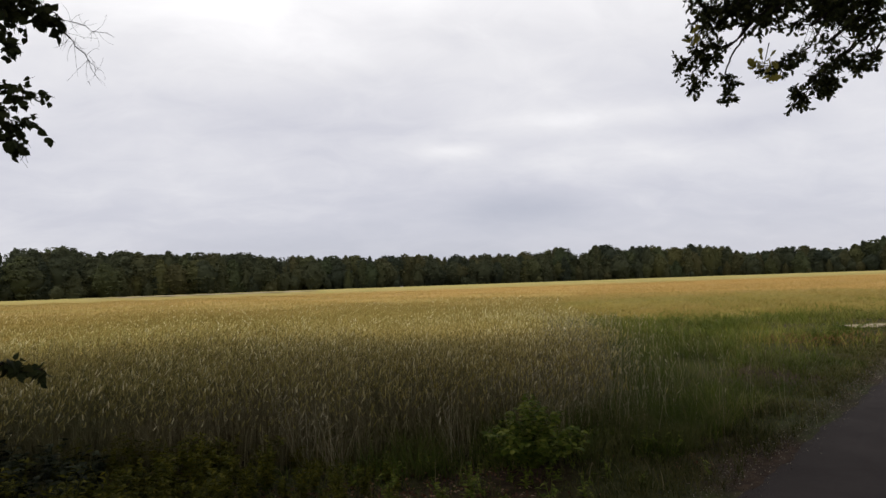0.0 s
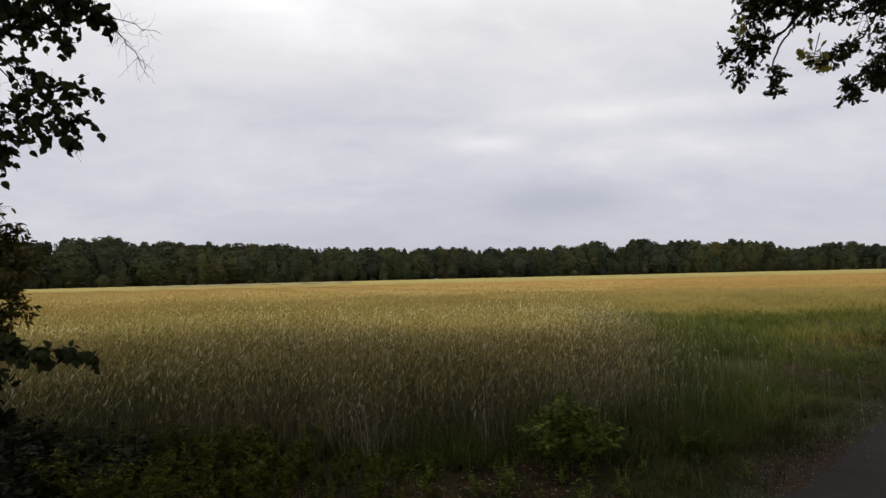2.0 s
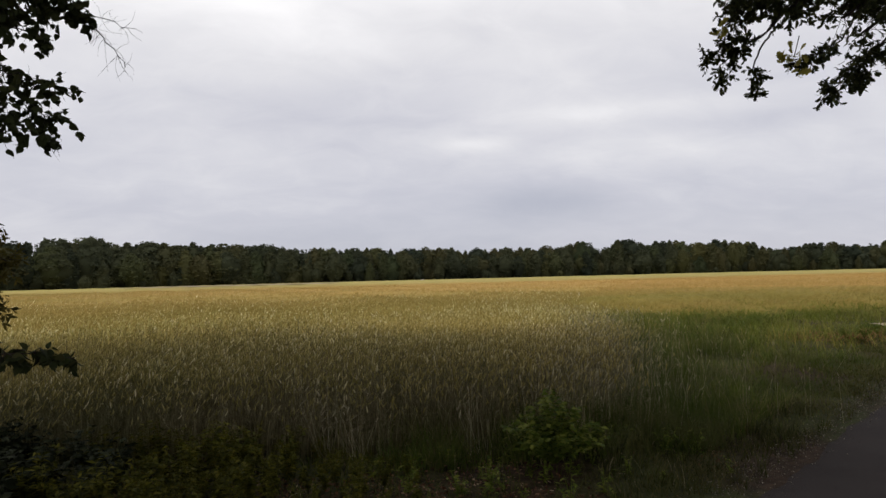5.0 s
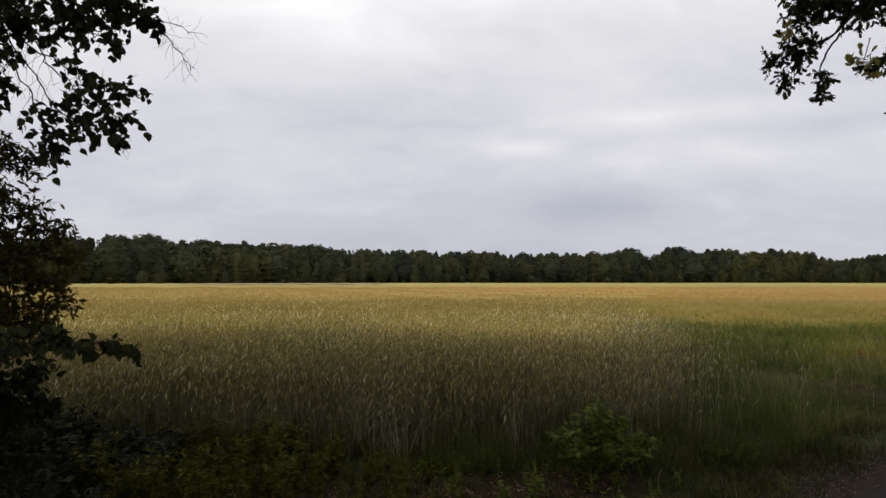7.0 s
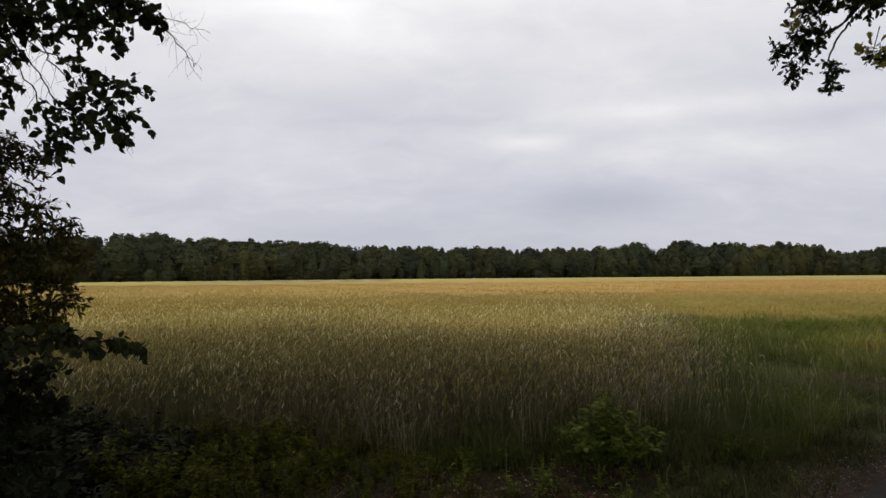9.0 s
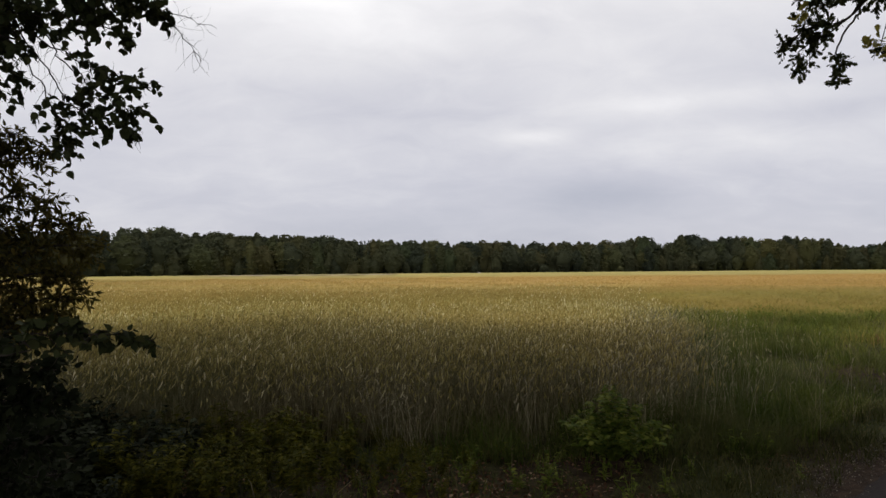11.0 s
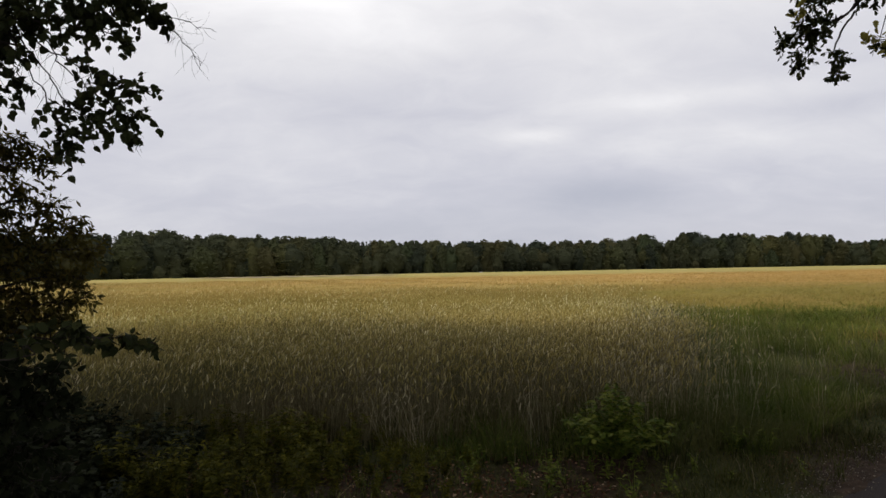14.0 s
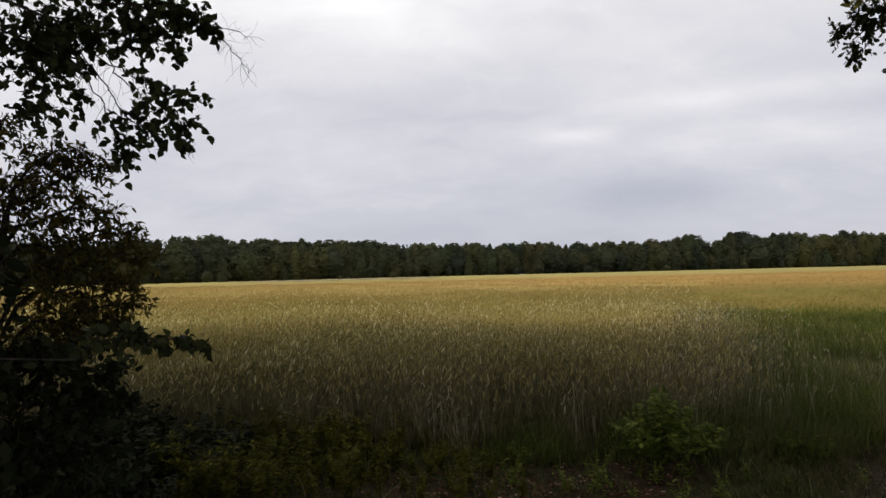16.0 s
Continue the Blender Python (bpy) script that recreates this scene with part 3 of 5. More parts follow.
def build_grain():
    rng = np.random.default_rng(21)
    root = thing("grain_field", 0, 12, 0, "ripening olive and straw coloured grain with dark stems beside the verge", "crop", kind="stuff")
    o = np.array([0, 12, 0])
    st, er, bl = [], [], []
    # the stand's edge, where stems and leaves show
    x, y = points_in(62000, -11.5, 6.0, CROP_Y - 0.25, 12.6, rng)
    edge = CROP_Y + 0.18 * np.sin(x * 1.7) + 0.1 * np.sin(x * 4.1)
    k = (y > edge) & (x < crop_right(y) + rng.normal(0, 0.25, len(x))) & in_view(x, y) & (rng.random(len(x)) < np.clip(1.25 - (y - 6) * 0.14, 0.3, 1) * np.clip((12.6 - y) / 2, 0, 1))
    x, y = x[k], y[k]
    n = len(x)
    h = height_of_crop(x, y) * rng.normal(0.95, 0.12, n)
    h *= 1 - rng.random(n) ** 1.3 * np.clip(0.62 - (y - CROP_Y) * 0.22, 0, 0.55)
    lean = rng.normal(0, 0.075, (n, 2)) + np.array([0.03, 0])
    base = np.stack([x, y, np.full(n, -0.01)], 1)
    st.append(scatter(*STEM, shear(h, np.full(n, 0.0019), lean), base))
    top = base + np.stack([lean[:, 0], lean[:, 1], h], 1)
    er.append(ears(top[:, 0], top[:, 1], top[:, 2] - 0.005, rng.uniform(0.055, 0.092, n), rng, SPIKE, 0.078))
    for _ in range(2):
        u = rng.uniform(0.15, 0.8, n)
        p = base + np.stack([lean[:, 0] * u, lean[:, 1] * u, h * u], 1)
        m = np.zeros((n, 3, 3))
        ln = rng.uniform(0.10, 0.22, n)
        m[:, 0, 0], m[:, 1, 1], m[:, 2, 2] = 0.009, ln, ln * rng.uniform(-0.4, 0.7, n)
        bl.append(scatter(*BLADE, turned(n, rng) @ m, p))
    xu, yu = points_in(15000, -8.0, 3.5, CROP_Y - 0.2, 8.4, rng)
    k = (xu < crop_right(yu)) & in_view(xu, yu) & (yu > CROP_Y - 0.1 + 0.15 * np.sin(xu * 1.7))
    xu, yu = xu[k], yu[k]
    bl.append(blades(xu, yu, rng.uniform(0.2, 0.58, len(xu)), rng.uniform(0.006, 0.012, len(xu)), rng, 0.35))
    # farther in only the upper part shows
    x, y = points_in(240000, -32, 9.5, 7.4, 36.0, rng)
    k = (x < crop_right(y) + rng.normal(0, 0.3, len(x))) & in_view(x, y) & (rng.random(len(x)) < np.clip(1.15 - (y - 11) * 0.043, 0.16, 1) * np.clip((y - 7.4) / 2.0, 0, 1) * np.clip((37 - y) / 8, 0, 1))
    x, y = x[k], y[k]
    n = len(x)
    z = height_of_crop(x, y) * rng.normal(0.96, 0.10, n)
    size = rng.uniform(0.055, 0.10, n) * (1 + np.clip(y - 11, 0, 30) * 0.02)
    ripe = rng.random(n) < np.interp(y, [10, 20], [0.0, 0.75])
    deep = []
    for pick, pieces in ((~ripe, er), (ripe, deep)):
        pieces.append(ears(x[pick], y[pick], z[pick] - 0.05, size[pick], rng, SPIKE_FAR, np.interp(y[pick], [8, 14], [0.09, 0.14])))
    x, y = points_in(50000, -70, 70, 26.0, 85.0, rng)
    k = in_view(x, y) & (rng.random(len(x)) < np.clip((y - 26) / 10, 0, 1)) & ((x < crop_right(y)) | (y > gold_front(x) + 8))
    x, y = x[k], y[k]
    far = deep + [ears(x, y, height_of_crop(x, y) - 0.06, rng.uniform(0.11, 0.19, len(x)), rng, SPIKE_FAR, 0.14)]
    for name, pieces, mat in (("stems", st, STALK), ("ears", er, EAR), ("golden_ears", far, CROP_SHEET), ("blades", bl, STALK)):
        v, f = join(pieces)
        tagged(part(name, tri_mesh(name, v - o, f, mat), root), kind="stuff")
    # a strip of pale cut stubble towards the far end
    X, Y = np.meshgrid(np.linspace(-68, -16, 60), np.linspace(150, 188, 6))
    tagged(part("stubble_strip", grid_mesh("stubble_strip", X - o[0], Y - o[1], 0.80 + 0.03 * np.sin(X * 0.7), SAND), root, "pale stubble strip"), kind="stuff")
    # the closed stand under the ears
    ys = np.concatenate([np.arange(7.4, 20, 0.11), np.geomspace(20, 262, 190)])
    fr = np.linspace(0, 1, 230) ** 1.35
    right = crop_right(ys) - 0.25 + np.clip((ys - 26) / 10, 0, 1) * 3.0
    left = -ys * 0.98 - 2
    X = right[:, None] - fr[None] * (right - left)[:, None]
    Y = np.repeat(ys[:, None], len(fr), 1)
    rough = rng.normal(0, 1, X.shape)
    Z = height_of_crop(X, Y) - 0.085 - 0.13 * np.clip((34 - Y) / 22, 0, 1) + 0.03 * rough * np.clip(22 / Y, 0.35, 1) - 0.55 * np.clip(1 - (Y - 7.4) / 1.1, 0, 1)
    Z -= 0.6 * np.clip(1 - (right[:, None] - X) / 0.6, 0, 1) * np.clip((40 - Y) / 10, 0, 1)
    Z -= 0.16 * np.clip(1 - (right[:, None] - X) / 3.0, 0, 1) * np.clip((Y - 17) / 5, 0, 1)
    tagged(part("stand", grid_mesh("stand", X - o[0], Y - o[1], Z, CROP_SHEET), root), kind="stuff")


def build_gold():
    rng = np.random.default_rng(22)
    root = thing("golden_field", 20, 40, 0, "ripe golden orange grain stretching to the wood", "crop", kind="stuff")
    o = np.array([20, 40, 0])
    x, y = points_in(70000, 5, 60, 19.5, 62, rng)
    k = (x > crop_right(y) - 0.4) & (y > gold_front(x) + rng.gamma(1.5, 2.0, len(x)) - 2.6) & in_view(x, y) & (rng.random(len(x)) < np.clip(26 / y, 0, 1) ** 1.5)
    x, y = x[k], y[k]
    pieces = [ears(x, y, 0.28 + 0.24 * np.clip((y - gold_front(x)) / 10, 0, 1) + np.clip((y - 26) / 14, 0, 1) * 0.07 + 0.06 * rng.normal(size=len(x)), rng.uniform(0.08, 0.15, len(x)), rng, SPIKE_FAR, 0.12)]
    v, f = join(pieces)
    tagged(part("ears", tri_mesh("ears", v - o, f, GOLD_SHEET), root), kind="stuff")
    fr = np.linspace(0, 1, 150) ** 1.2
    ys = np.concatenate([np.arange(19.5, 40, 0.25), np.geomspace(40, 330, 120)])
    left, right = crop_right(ys) - 0.6, ys * 1.15 + 6
    X = left[:, None] + fr[None] * (right - left)[:, None]
    Y = np.repeat(ys[:, None], len(fr), 1)
    Z = 0.56 + 0.04 * rng.normal(0, 1, X.shape) * np.clip(30 / Y, 0.4, 1) + 0.05 * np.sin(X * 0.21 + Y * 0.13) - 0.6 * np.clip(1 - (Y - gold_front(X) - 0.8 * np.sin(X * 0.9) - 0.5 * np.sin(X * 2.3)) / np.interp(X - crop_right(Y), [1, 7], [4.5, 10.0]), 0, 1) ** 1.4
    Z += np.clip((Y - 26) / 14, 0, 1) * 0.07
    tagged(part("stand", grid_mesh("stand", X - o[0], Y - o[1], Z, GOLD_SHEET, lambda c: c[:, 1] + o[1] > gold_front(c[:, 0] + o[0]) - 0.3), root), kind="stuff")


def build_grass():
    rng = np.random.default_rng(23)
    o = np.array([4, 8, 0])
    root = thing("verge_grass", 4, 8, 0, "rough green verge grass with straw coloured tips", "grass", kind="stuff")
    x, y = points_in(330000, -1, 24, 4.0, 29.0, rng)
    gap = -road_side(x, y)
    k = (gap > 0.30 + 0.5 * rng.random(len(x)) ** 2) & (x > np.where(y < CROP_Y, -1, crop_right(y) - 0.35 - 0.9 * rng.random(len(x)) ** 2)) & (y < gold_front(x) - 0.9 + rng.gamma(1.5, 2.6, len(x))) & in_view(x, y)
    track = np.abs(y - np.interp(x, [12, 16, 20, 28], [16.1, 16.0, 16.2, 16.9])) < np.interp(x, [12.5, 28], [0.5, 1.6])
    k &= ~track
    k &= rng.random(len(x)) < np.where(y < 6.2, 0.28 + 0.5 * (x > 1.6), np.interp(y, [8, 12, 20], [1.0, 0.75, 0.25]))
    x, y, gap = x[k], y[k], gap[k]
    tall = np.interp(gap, [0.1, 0.8, 1.8, 4], [0.04, 0.10, 0.24, 0.32]) * np.where(y < 6.0, 0.45, 1.0) * np.where((x > 10.8) & (y > 13.0) & (y < 18.0), 0.28, 1.0) * np.where((x > 8.0) & (y > 10.0) & (y < 13.4), 0.5, 1.0) * np.clip(0.8 - (y - gold_front(x) + 2.5) * 0.06, 0.4, 1.0) * (1 + 0.45 * np.sin(x * 1.3 + np.sin(y * 0.9)) * np.sin(y * 1.1))
    h = tall * rng.uniform(0.4, 1.2, len(x)) * (0.75 + 0.5 * (np.sin(x * 3.7 + 2 * np.sin(y * 1.9)) * np.sin(y * 3.1 + 1.5 * np.sin(x * 2.3)) > 0.1))
    v, f = blades(x, y, h, rng.uniform(0.0035, 0.0085, len(x)) * (1 + y * 0.05), rng, 1.5)
    tagged(part("blades", tri_mesh("blades", v - o, f, GRASS), root), kind="stuff")
    # short trodden sward beside the road
    s_, g_ = rng.uniform(-2.5, 19, 30000), rng.gamma(1.8, 0.38, 30000) + 0.10
    x, y = ROAD_P[0] + ROAD_D[0] * s_ - ROAD_N[0] * g_, ROAD_P[1] + ROAD_D[1] * s_ - ROAD_N[1] * g_
    k = in_view(x, y) & (np.sin(x * 3.1 + 1) * np.sin(y * 2.7) + rng.normal(0, 0.5, len(x)) > -0.45 + 0.5 * (g_ < 0.4))
    x, y = x[k], y[k]
    v, f = blades(x, y, rng.uniform(0.025, 0.11, len(x)), rng.uniform(0.004, 0.009, len(x)) * (1 + y * 0.04), rng, 1.8)
    tagged(part("sward", tri_mesh("sward", v - o, f, SWARD), root, "short brownish trodden grass"), kind="stuff")
    # the lush strip before the golden field
    x, y = points_in(120000, 4, 34, 11.0, 42.0, rng)
    k = (road_side(x, y) < -0.8) & (x > crop_right(y) - 0.2) & (y < gold_front(x) - 0.8 + rng.gamma(1.2, 5.0, len(x))) & in_view(x, y) & (rng.random(len(x)) < np.clip((y - 11) / 4, 0, 1)) & ~((x > 11) & (y > 13.2) & (y < 18.0) & (rng.random(len(x)) < 0.85))
    x, y = x[k], y[k]
    deep = np.clip((y - gold_front(x)) / 5.0, 0, 1)
    v, f = blades(x, y, 0.36 * deep * rng.uniform(0.6, 1.3, len(x)) + (1 - 0.5 * deep) * rng.uniform(0.16, 0.42, len(x)) * np.clip(0.85 - (y - gold_front(x) + 1.5) * 0.05, 0.45, 1.0) * (1 + 0.4 * np.sin(x * 1.1 + 1.3) * np.sin(y * 0.9 + np.sin(x * 0.7))), rng.uniform(0.007, 0.017, len(x)), rng, 1.6)
    tagged(part("meadow", tri_mesh("meadow", v - o, f, MEADOW), root, "lush yellow-green grass"), kind="stuff")
    # reddish sorrel and pale seed heads among the grass
    x, y = points_in(2600, 6.5, 13, 9.5, 15, rng)
    k = (np.hypot((x - 9.2) / 1.9, (y - 12.2) / 1.0) + 0.7 * rng.random(len(x)) < 1) & (road_side(x, y) < -0.6)
    x, y = x[k], y[k]
    v, f = ears(x, y, rng.uniform(0.12, 0.3, len(x)), rng.uniform(0.06, 0.13, len(x)), rng, SPIKE_FAR, 0.12)
    tagged(part("sorrel", tri_mesh("sorrel", v - o, f, RED_WEED), root, "rusty red sorrel heads"), kind="stuff")
    x, y = points_in(11000, 1.2, 9.5, 5.8, 18, rng)
    k = (x > crop_right(y) - 0.9) & (x < crop_right(y) - 0.2 + rng.gamma(1.2, 0.55, len(x)))
    x, y = x[k], y[k]
    n = len(x)
    h = rng.uniform(0.38, 0.76, n)
    lean = rng.normal(0, 0.1, (n, 2))
    base = np.stack([x, y, np.zeros(n)], 1)
    v, f = join([scatter(*STEM, shear(h, np.full(n, 0.0015), lean), base), ears(x + lean[:, 0], y + lean[:, 1], h - 0.02, rng.uniform(0.045, 0.08, n), rng, SPIKE, 0.085)])
    tagged(part("seed_heads", tri_mesh("seed_heads", v - o, f, DRY), root, "pale dry seed heads"), kind="stuff")
    # rank grass at the foot of the stand
    x, y = points_in(15000, -1.0, 4.6, 5.35, 7.2, rng)
    k = (rng.random(len(x)) < np.clip((x + 1.0) / 1.5, 0, 1)) & (road_side(x, y) < -0.7) & (x > np.interp(y, [6.2, 7.2], [-1.0, 1.6]))
    x, y = x[k], y[k]
    lump = np.array([noise.noise(Vector((p * 1.9, q * 1.9, 3.0))) + 0.5 * noise.noise(Vector((p * 5.3, q * 5.3, 9.0))) for p, q in zip(x, y)])
    k = lump + rng.normal(0, 0.22, len(x)) > -0.22
    x, y, lump = x[k], y[k], lump[k]
    h = rng.uniform(0.12, 0.46, len(x)) * np.interp(x, [-1, 0.4, 3.2, 4.4], [0.7, 1.0, 1.0, 0.6]) * np.interp(y, [5.35, 6.2], [0.55, 1.1]) * np.clip(0.9 + 0.9 * lump, 0.35, 1.5)
    v, f = blades(x, y, h, rng.uniform(0.004, 0.011, len(x)), rng, 1.5)
    tagged(part("rank_grass", tri_mesh("rank_grass", v - o, f, GRASS), root), kind="stuff")
    # short sward and creeping growth on the near bank
    bank = thing("bank_grass", -1, 5, 0, "sparse low grass on the shaded road bank, its colour darkened for shade", "grass", kind="stuff")
    x, y = points_in(60000, -6.5, 4.6, 2.6, 6.8, rng)
    k = (road_side(x, y) < -0.15) & (rng.random(len(x)) < 0.25 + 0.5 * (np.sin(x * 2.3 + 1) * np.sin(y * 2.9) > -0.1) + 0.6 * (x > 1.7) - 0.55 * ((x > -0.6) & (x < 1.5) & (y < 5.5)))
    x, y = x[k], y[k]
    lump = np.array([noise.noise(Vector((p * 2.6, q * 2.6, 5.0))) for p, q in zip(x, y)])
    k = lump + rng.normal(0, 0.16, len(x)) > 0.02
    x, y, lump = x[k], y[k], lump[k]
    v, f = blades(x, y, rng.uniform(0.04, 0.20, len(x)) * np.clip(0.7 + 1.6 * lump, 0.5, 1.7), rng.uniform(0.004, 0.009, len(x)), rng, 1.6)
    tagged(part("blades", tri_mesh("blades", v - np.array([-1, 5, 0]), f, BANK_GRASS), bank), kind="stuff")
    # fallen leaves
    litter = thing("leaf_litter", 1, 5, 0, "brown fallen leaves on the bare bank", "leaves", kind="stuff")
    x, y = points_in(11000, -2.4, 2.9, 3.8, 5.9, rng)
    k = (road_side(x, y) < 0.1 - 0.5 * rng.random(len(x))) & (np.sin(x * 1.9 + 0.6) + np.sin(y * 3.1 + x) + rng.normal(0, 0.7, len(x)) > 0.1)
    x, y = x[k], y[k]
    n = len(x)
    axis = unit(np.stack([rng.normal(size=n), rng.normal(size=n), rng.normal(0, 0.25, n)], 1))
    m = frames_from(axis, rng, np.array([0, 0, 1.0]) + rng.normal(0, 0.35, (n, 3)), rng.uniform(0.016, 0.038, n))
    v, f = scatter(*BROAD, m, np.stack([x, y, soil_height(x, y) + rng.uniform(0.01, 0.04, n)], 1))
    tagged(part("leaves", tri_mesh("leaves", v - np.array([1, 5, 0]), f, LITTER), litter), kind="stuff")
    # loose grit along the crumbling road edge
    grit = thing("road_grit", 5, 7, 0, "pale grit and broken asphalt along the road edge", "gravel", kind="stuff")
    s, w = rng.uniform(-3, 16, 9000), rng.normal(-0.17, 0.13, 9000)
    x, y = ROAD_P[0] + ROAD_D[0] * s + ROAD_N[0] * w, ROAD_P[1] + ROAD_D[1] * s + ROAD_N[1] * w
    m = frames_from(rng.normal(size=(9000, 3)), rng, size=rng.uniform(0.003, 0.011, 9000) * (1 + np.clip(s, 0, 16) * 0.06))
    v, f = scatter(np.array([(-0.6, -0.5, -0.3), (0.6, -0.5, -0.3), (0, 0.6, -0.35), (0.05, 0, 0.5)]), np.array([(0, 2, 1), (0, 1, 3), (1, 2, 3), (2, 0, 3)]), m, np.stack([x, y, 0.015 + 0.012 * rng.random(9000)], 1))
    tagged(part("stones", tri_mesh("stones", v - np.array([5, 7, 0]), f, GRIT), grit), kind="stuff")


build_grain()
build_gold()
build_grass()


# ======== the far wood ========
def crown_arrays(seed, form, lobes=58, per=24, clump=(0.020, 0.042), tip=230):
    """A crown of many leaf clumps gathered in lobes; form gives radius by height, both in parts of 1."""
    rng = np.random.default_rng(seed)
    P, A = [], []
    for i in range(lobes):
        z = rng.uniform(0.03, 0.94)
        r = form(z)
        a = rng.uniform(0, 6.283)
        c = np.array([math.cos(a) * r * 0.72, math.sin(a) * r * 0.72, z])
        n = per
        d = unit(rng.normal(size=(n, 3)) + np.array([0, 0, 0.25]))
        P.append(c + d * np.array([r * 0.42, r * 0.42, 0.06]) * rng.uniform(0.3, 1.25, (n, 1)))
        A.append(d)
    n = tip
    z = rng.uniform(0.55, 1.0, n)
    a = rng.uniform(0, 6.283, n)
    rr = np.array([form(min(q, 0.995)) for q in z]) * rng.random(n) ** 0.4
    P.append(np.stack([np.cos(a) * rr, np.sin(a) * rr, z], 1))
    A.append(unit(rng.normal(size=(n, 3)) + np.array([0, 0, 0.6])))
    P, A = np.concatenate(P), np.concatenate(A)
    axis = unit(np.cross(A, rng.normal(size=A.shape)))
    m = frames_from(axis, rng, A + rng.normal(0, 0.9, A.shape), rng.uniform(*clump, len(P)))
    core = [scatter(*CLUMP, m, P)]
    zs = np.linspace(0.05, 0.9, 7)
    ring = np.arange(7) * 2 * np.pi / 7
    rr = np.array([form(q) for q in zs])[:, None] * 0.80 * rng.uniform(0.75, 1.15, (7, 7))
    v = np.stack([np.cos(ring)[None] * rr, np.sin(ring)[None] * rr, np.repeat(zs[:, None], 7, 1) + rng.normal(0, 0.015, (7, 7))], 2).reshape(-1, 3)
    f = []
    for i in range(6):
        for k in range(7):
            q, w = i * 7 + k, i * 7 + (k + 1) % 7
            f += [(q, w, w + 7), (q, w + 7, q + 7)]
    f += [(42, 42 + k, 43 + k) for k in range(1, 6)]
    core.append((v, np.array(f)))
    return join(core)


def spruce_mesh(seed):
    rng = np.random.default_rng(seed)
    P, A = [], []
    for i in range(26):
        z = 0.1 + 0.88 * i / 26
        r = 0.17 * (1 - z) + 0.012
        n = int(8 + 40 * (1 - z))
        a = rng.uniform(0, 6.283, n)
        q = r * rng.uniform(0.35, 1.05, n)
        P.append(np.stack([np.cos(a) * q, np.sin(a) * q, z - q * 0.35 + rng.normal(0, 0.008, n)], 1))
        A.append(np.stack([np.cos(a), np.sin(a), np.full(n, -0.3)], 1))
    P, A = np.concatenate(P), unit(np.concatenate(A))
    m = frames_from(A, rng, np.array([0, 0, 1.0]) + rng.normal(0, 0.4, A.shape), rng.uniform(0.022, 0.042, len(P)))
    v, f = scatter(*CLUMP, m, P)
    return tri_mesh("crown", v, f, NEEDLES)


FORMS = [
    lambda z: 0.25 * math.sin(math.pi * min(max((z + 0.10) / 1.12, 0), 1)) ** 0.9,
    lambda z: 0.22 * math.sin(math.pi * min(max((z + 0.45) / 1.47, 0), 1)) ** 1.0,
    lambda z: 0.29 * math.sin(math.pi * min(max(z / 1.02, 0), 1)) ** 0.75,
    lambda z: 0.19 * math.sin(math.pi * min(max((z + 0.25) / 1.27, 0), 1)) ** 0.8,
    lambda z: 0.25 * (math.sin(math.pi * min(max((z - 0.32) / 0.69, 0), 1)) ** 0.6 if z > 0.32 else 0.12),
]


def tree_model(kind, seed):
    """A wood tree one metre high, to be scaled: trunk and crown."""
    rng = np.random.default_rng(seed)
    labels = {"spruce": ("spruce_tree", "dark pointed spruce above the wood's edge", "tree"), "pine": ("pine_tree", "tall pine with a flat dark crown in the wood", "tree"), "leafy": ("woodland_tree", "dull green leafy tree at the edge of the wood", "tree")}
    name, label, cat = labels[kind]
    root = thing(name, 0, 0, 0, label, cat, "trees of the far wood")
    z = np.linspace(0, 0.85, 6)
    line = np.stack([0.012 * np.sin(z * 5 + seed), 0.012 * np.cos(z * 4 + seed), z], 1)
    v, f = tube(line, np.linspace(0.014, 0.004, 6), 5)
    part("trunk", smooth(tri_mesh("trunk", v, f, PINE_BARK if kind == "pine" else BARK)), root)
    if kind == "spruce":
        me = spruce_mesh(seed)
    else:
        me = tri_mesh("crown", *crown_arrays(seed, FORMS[4] if kind == "pine" else FORMS[seed % 4]), WOOD_LEAF)
        if kind == "pine":
            me.materials[0] = NEEDLES
    part("crown", me, root)
    return root


SKY_AZ = [-44, -33.4, -28.8, -25.1, -22.9, -19, -16.9, -13.5, -11.5, -9.5, -7, -5.9, -2.8, -1.2, 1.9, 3.4, 8.6, 12.6, 15.6, 16.9, 18.0, 19.4, 20.3, 22.1, 24.2, 26.0, 27.9, 29.7, 30.9, 32.0, 33.2, 34.6, 35.8, 37.3, 39.2, 40.3, 42, 50]
SKY_EL = [3.1, 3.2, 3.65, 3.75, 3.5, 3.35, 3.3, 3.05, 3.15, 2.8, 3.05, 2.8, 2.85, 2.6, 2.7, 2.55, 2.48, 2.45, 2.6, 2.84, 2.2, 2.5, 2.85, 2.45, 2.65, 2.15, 2.55, 2.2, 2.05, 1.6, 1.7, 2.0, 1.98, 1.7, 1.5, 2.2, 2.3, 2.2]


def wood_distance(az):
    return np.interp(az, [-50, -25, 0, 15, 30, 45, 60], [235, 246, 272, 295, 335, 330, 330])


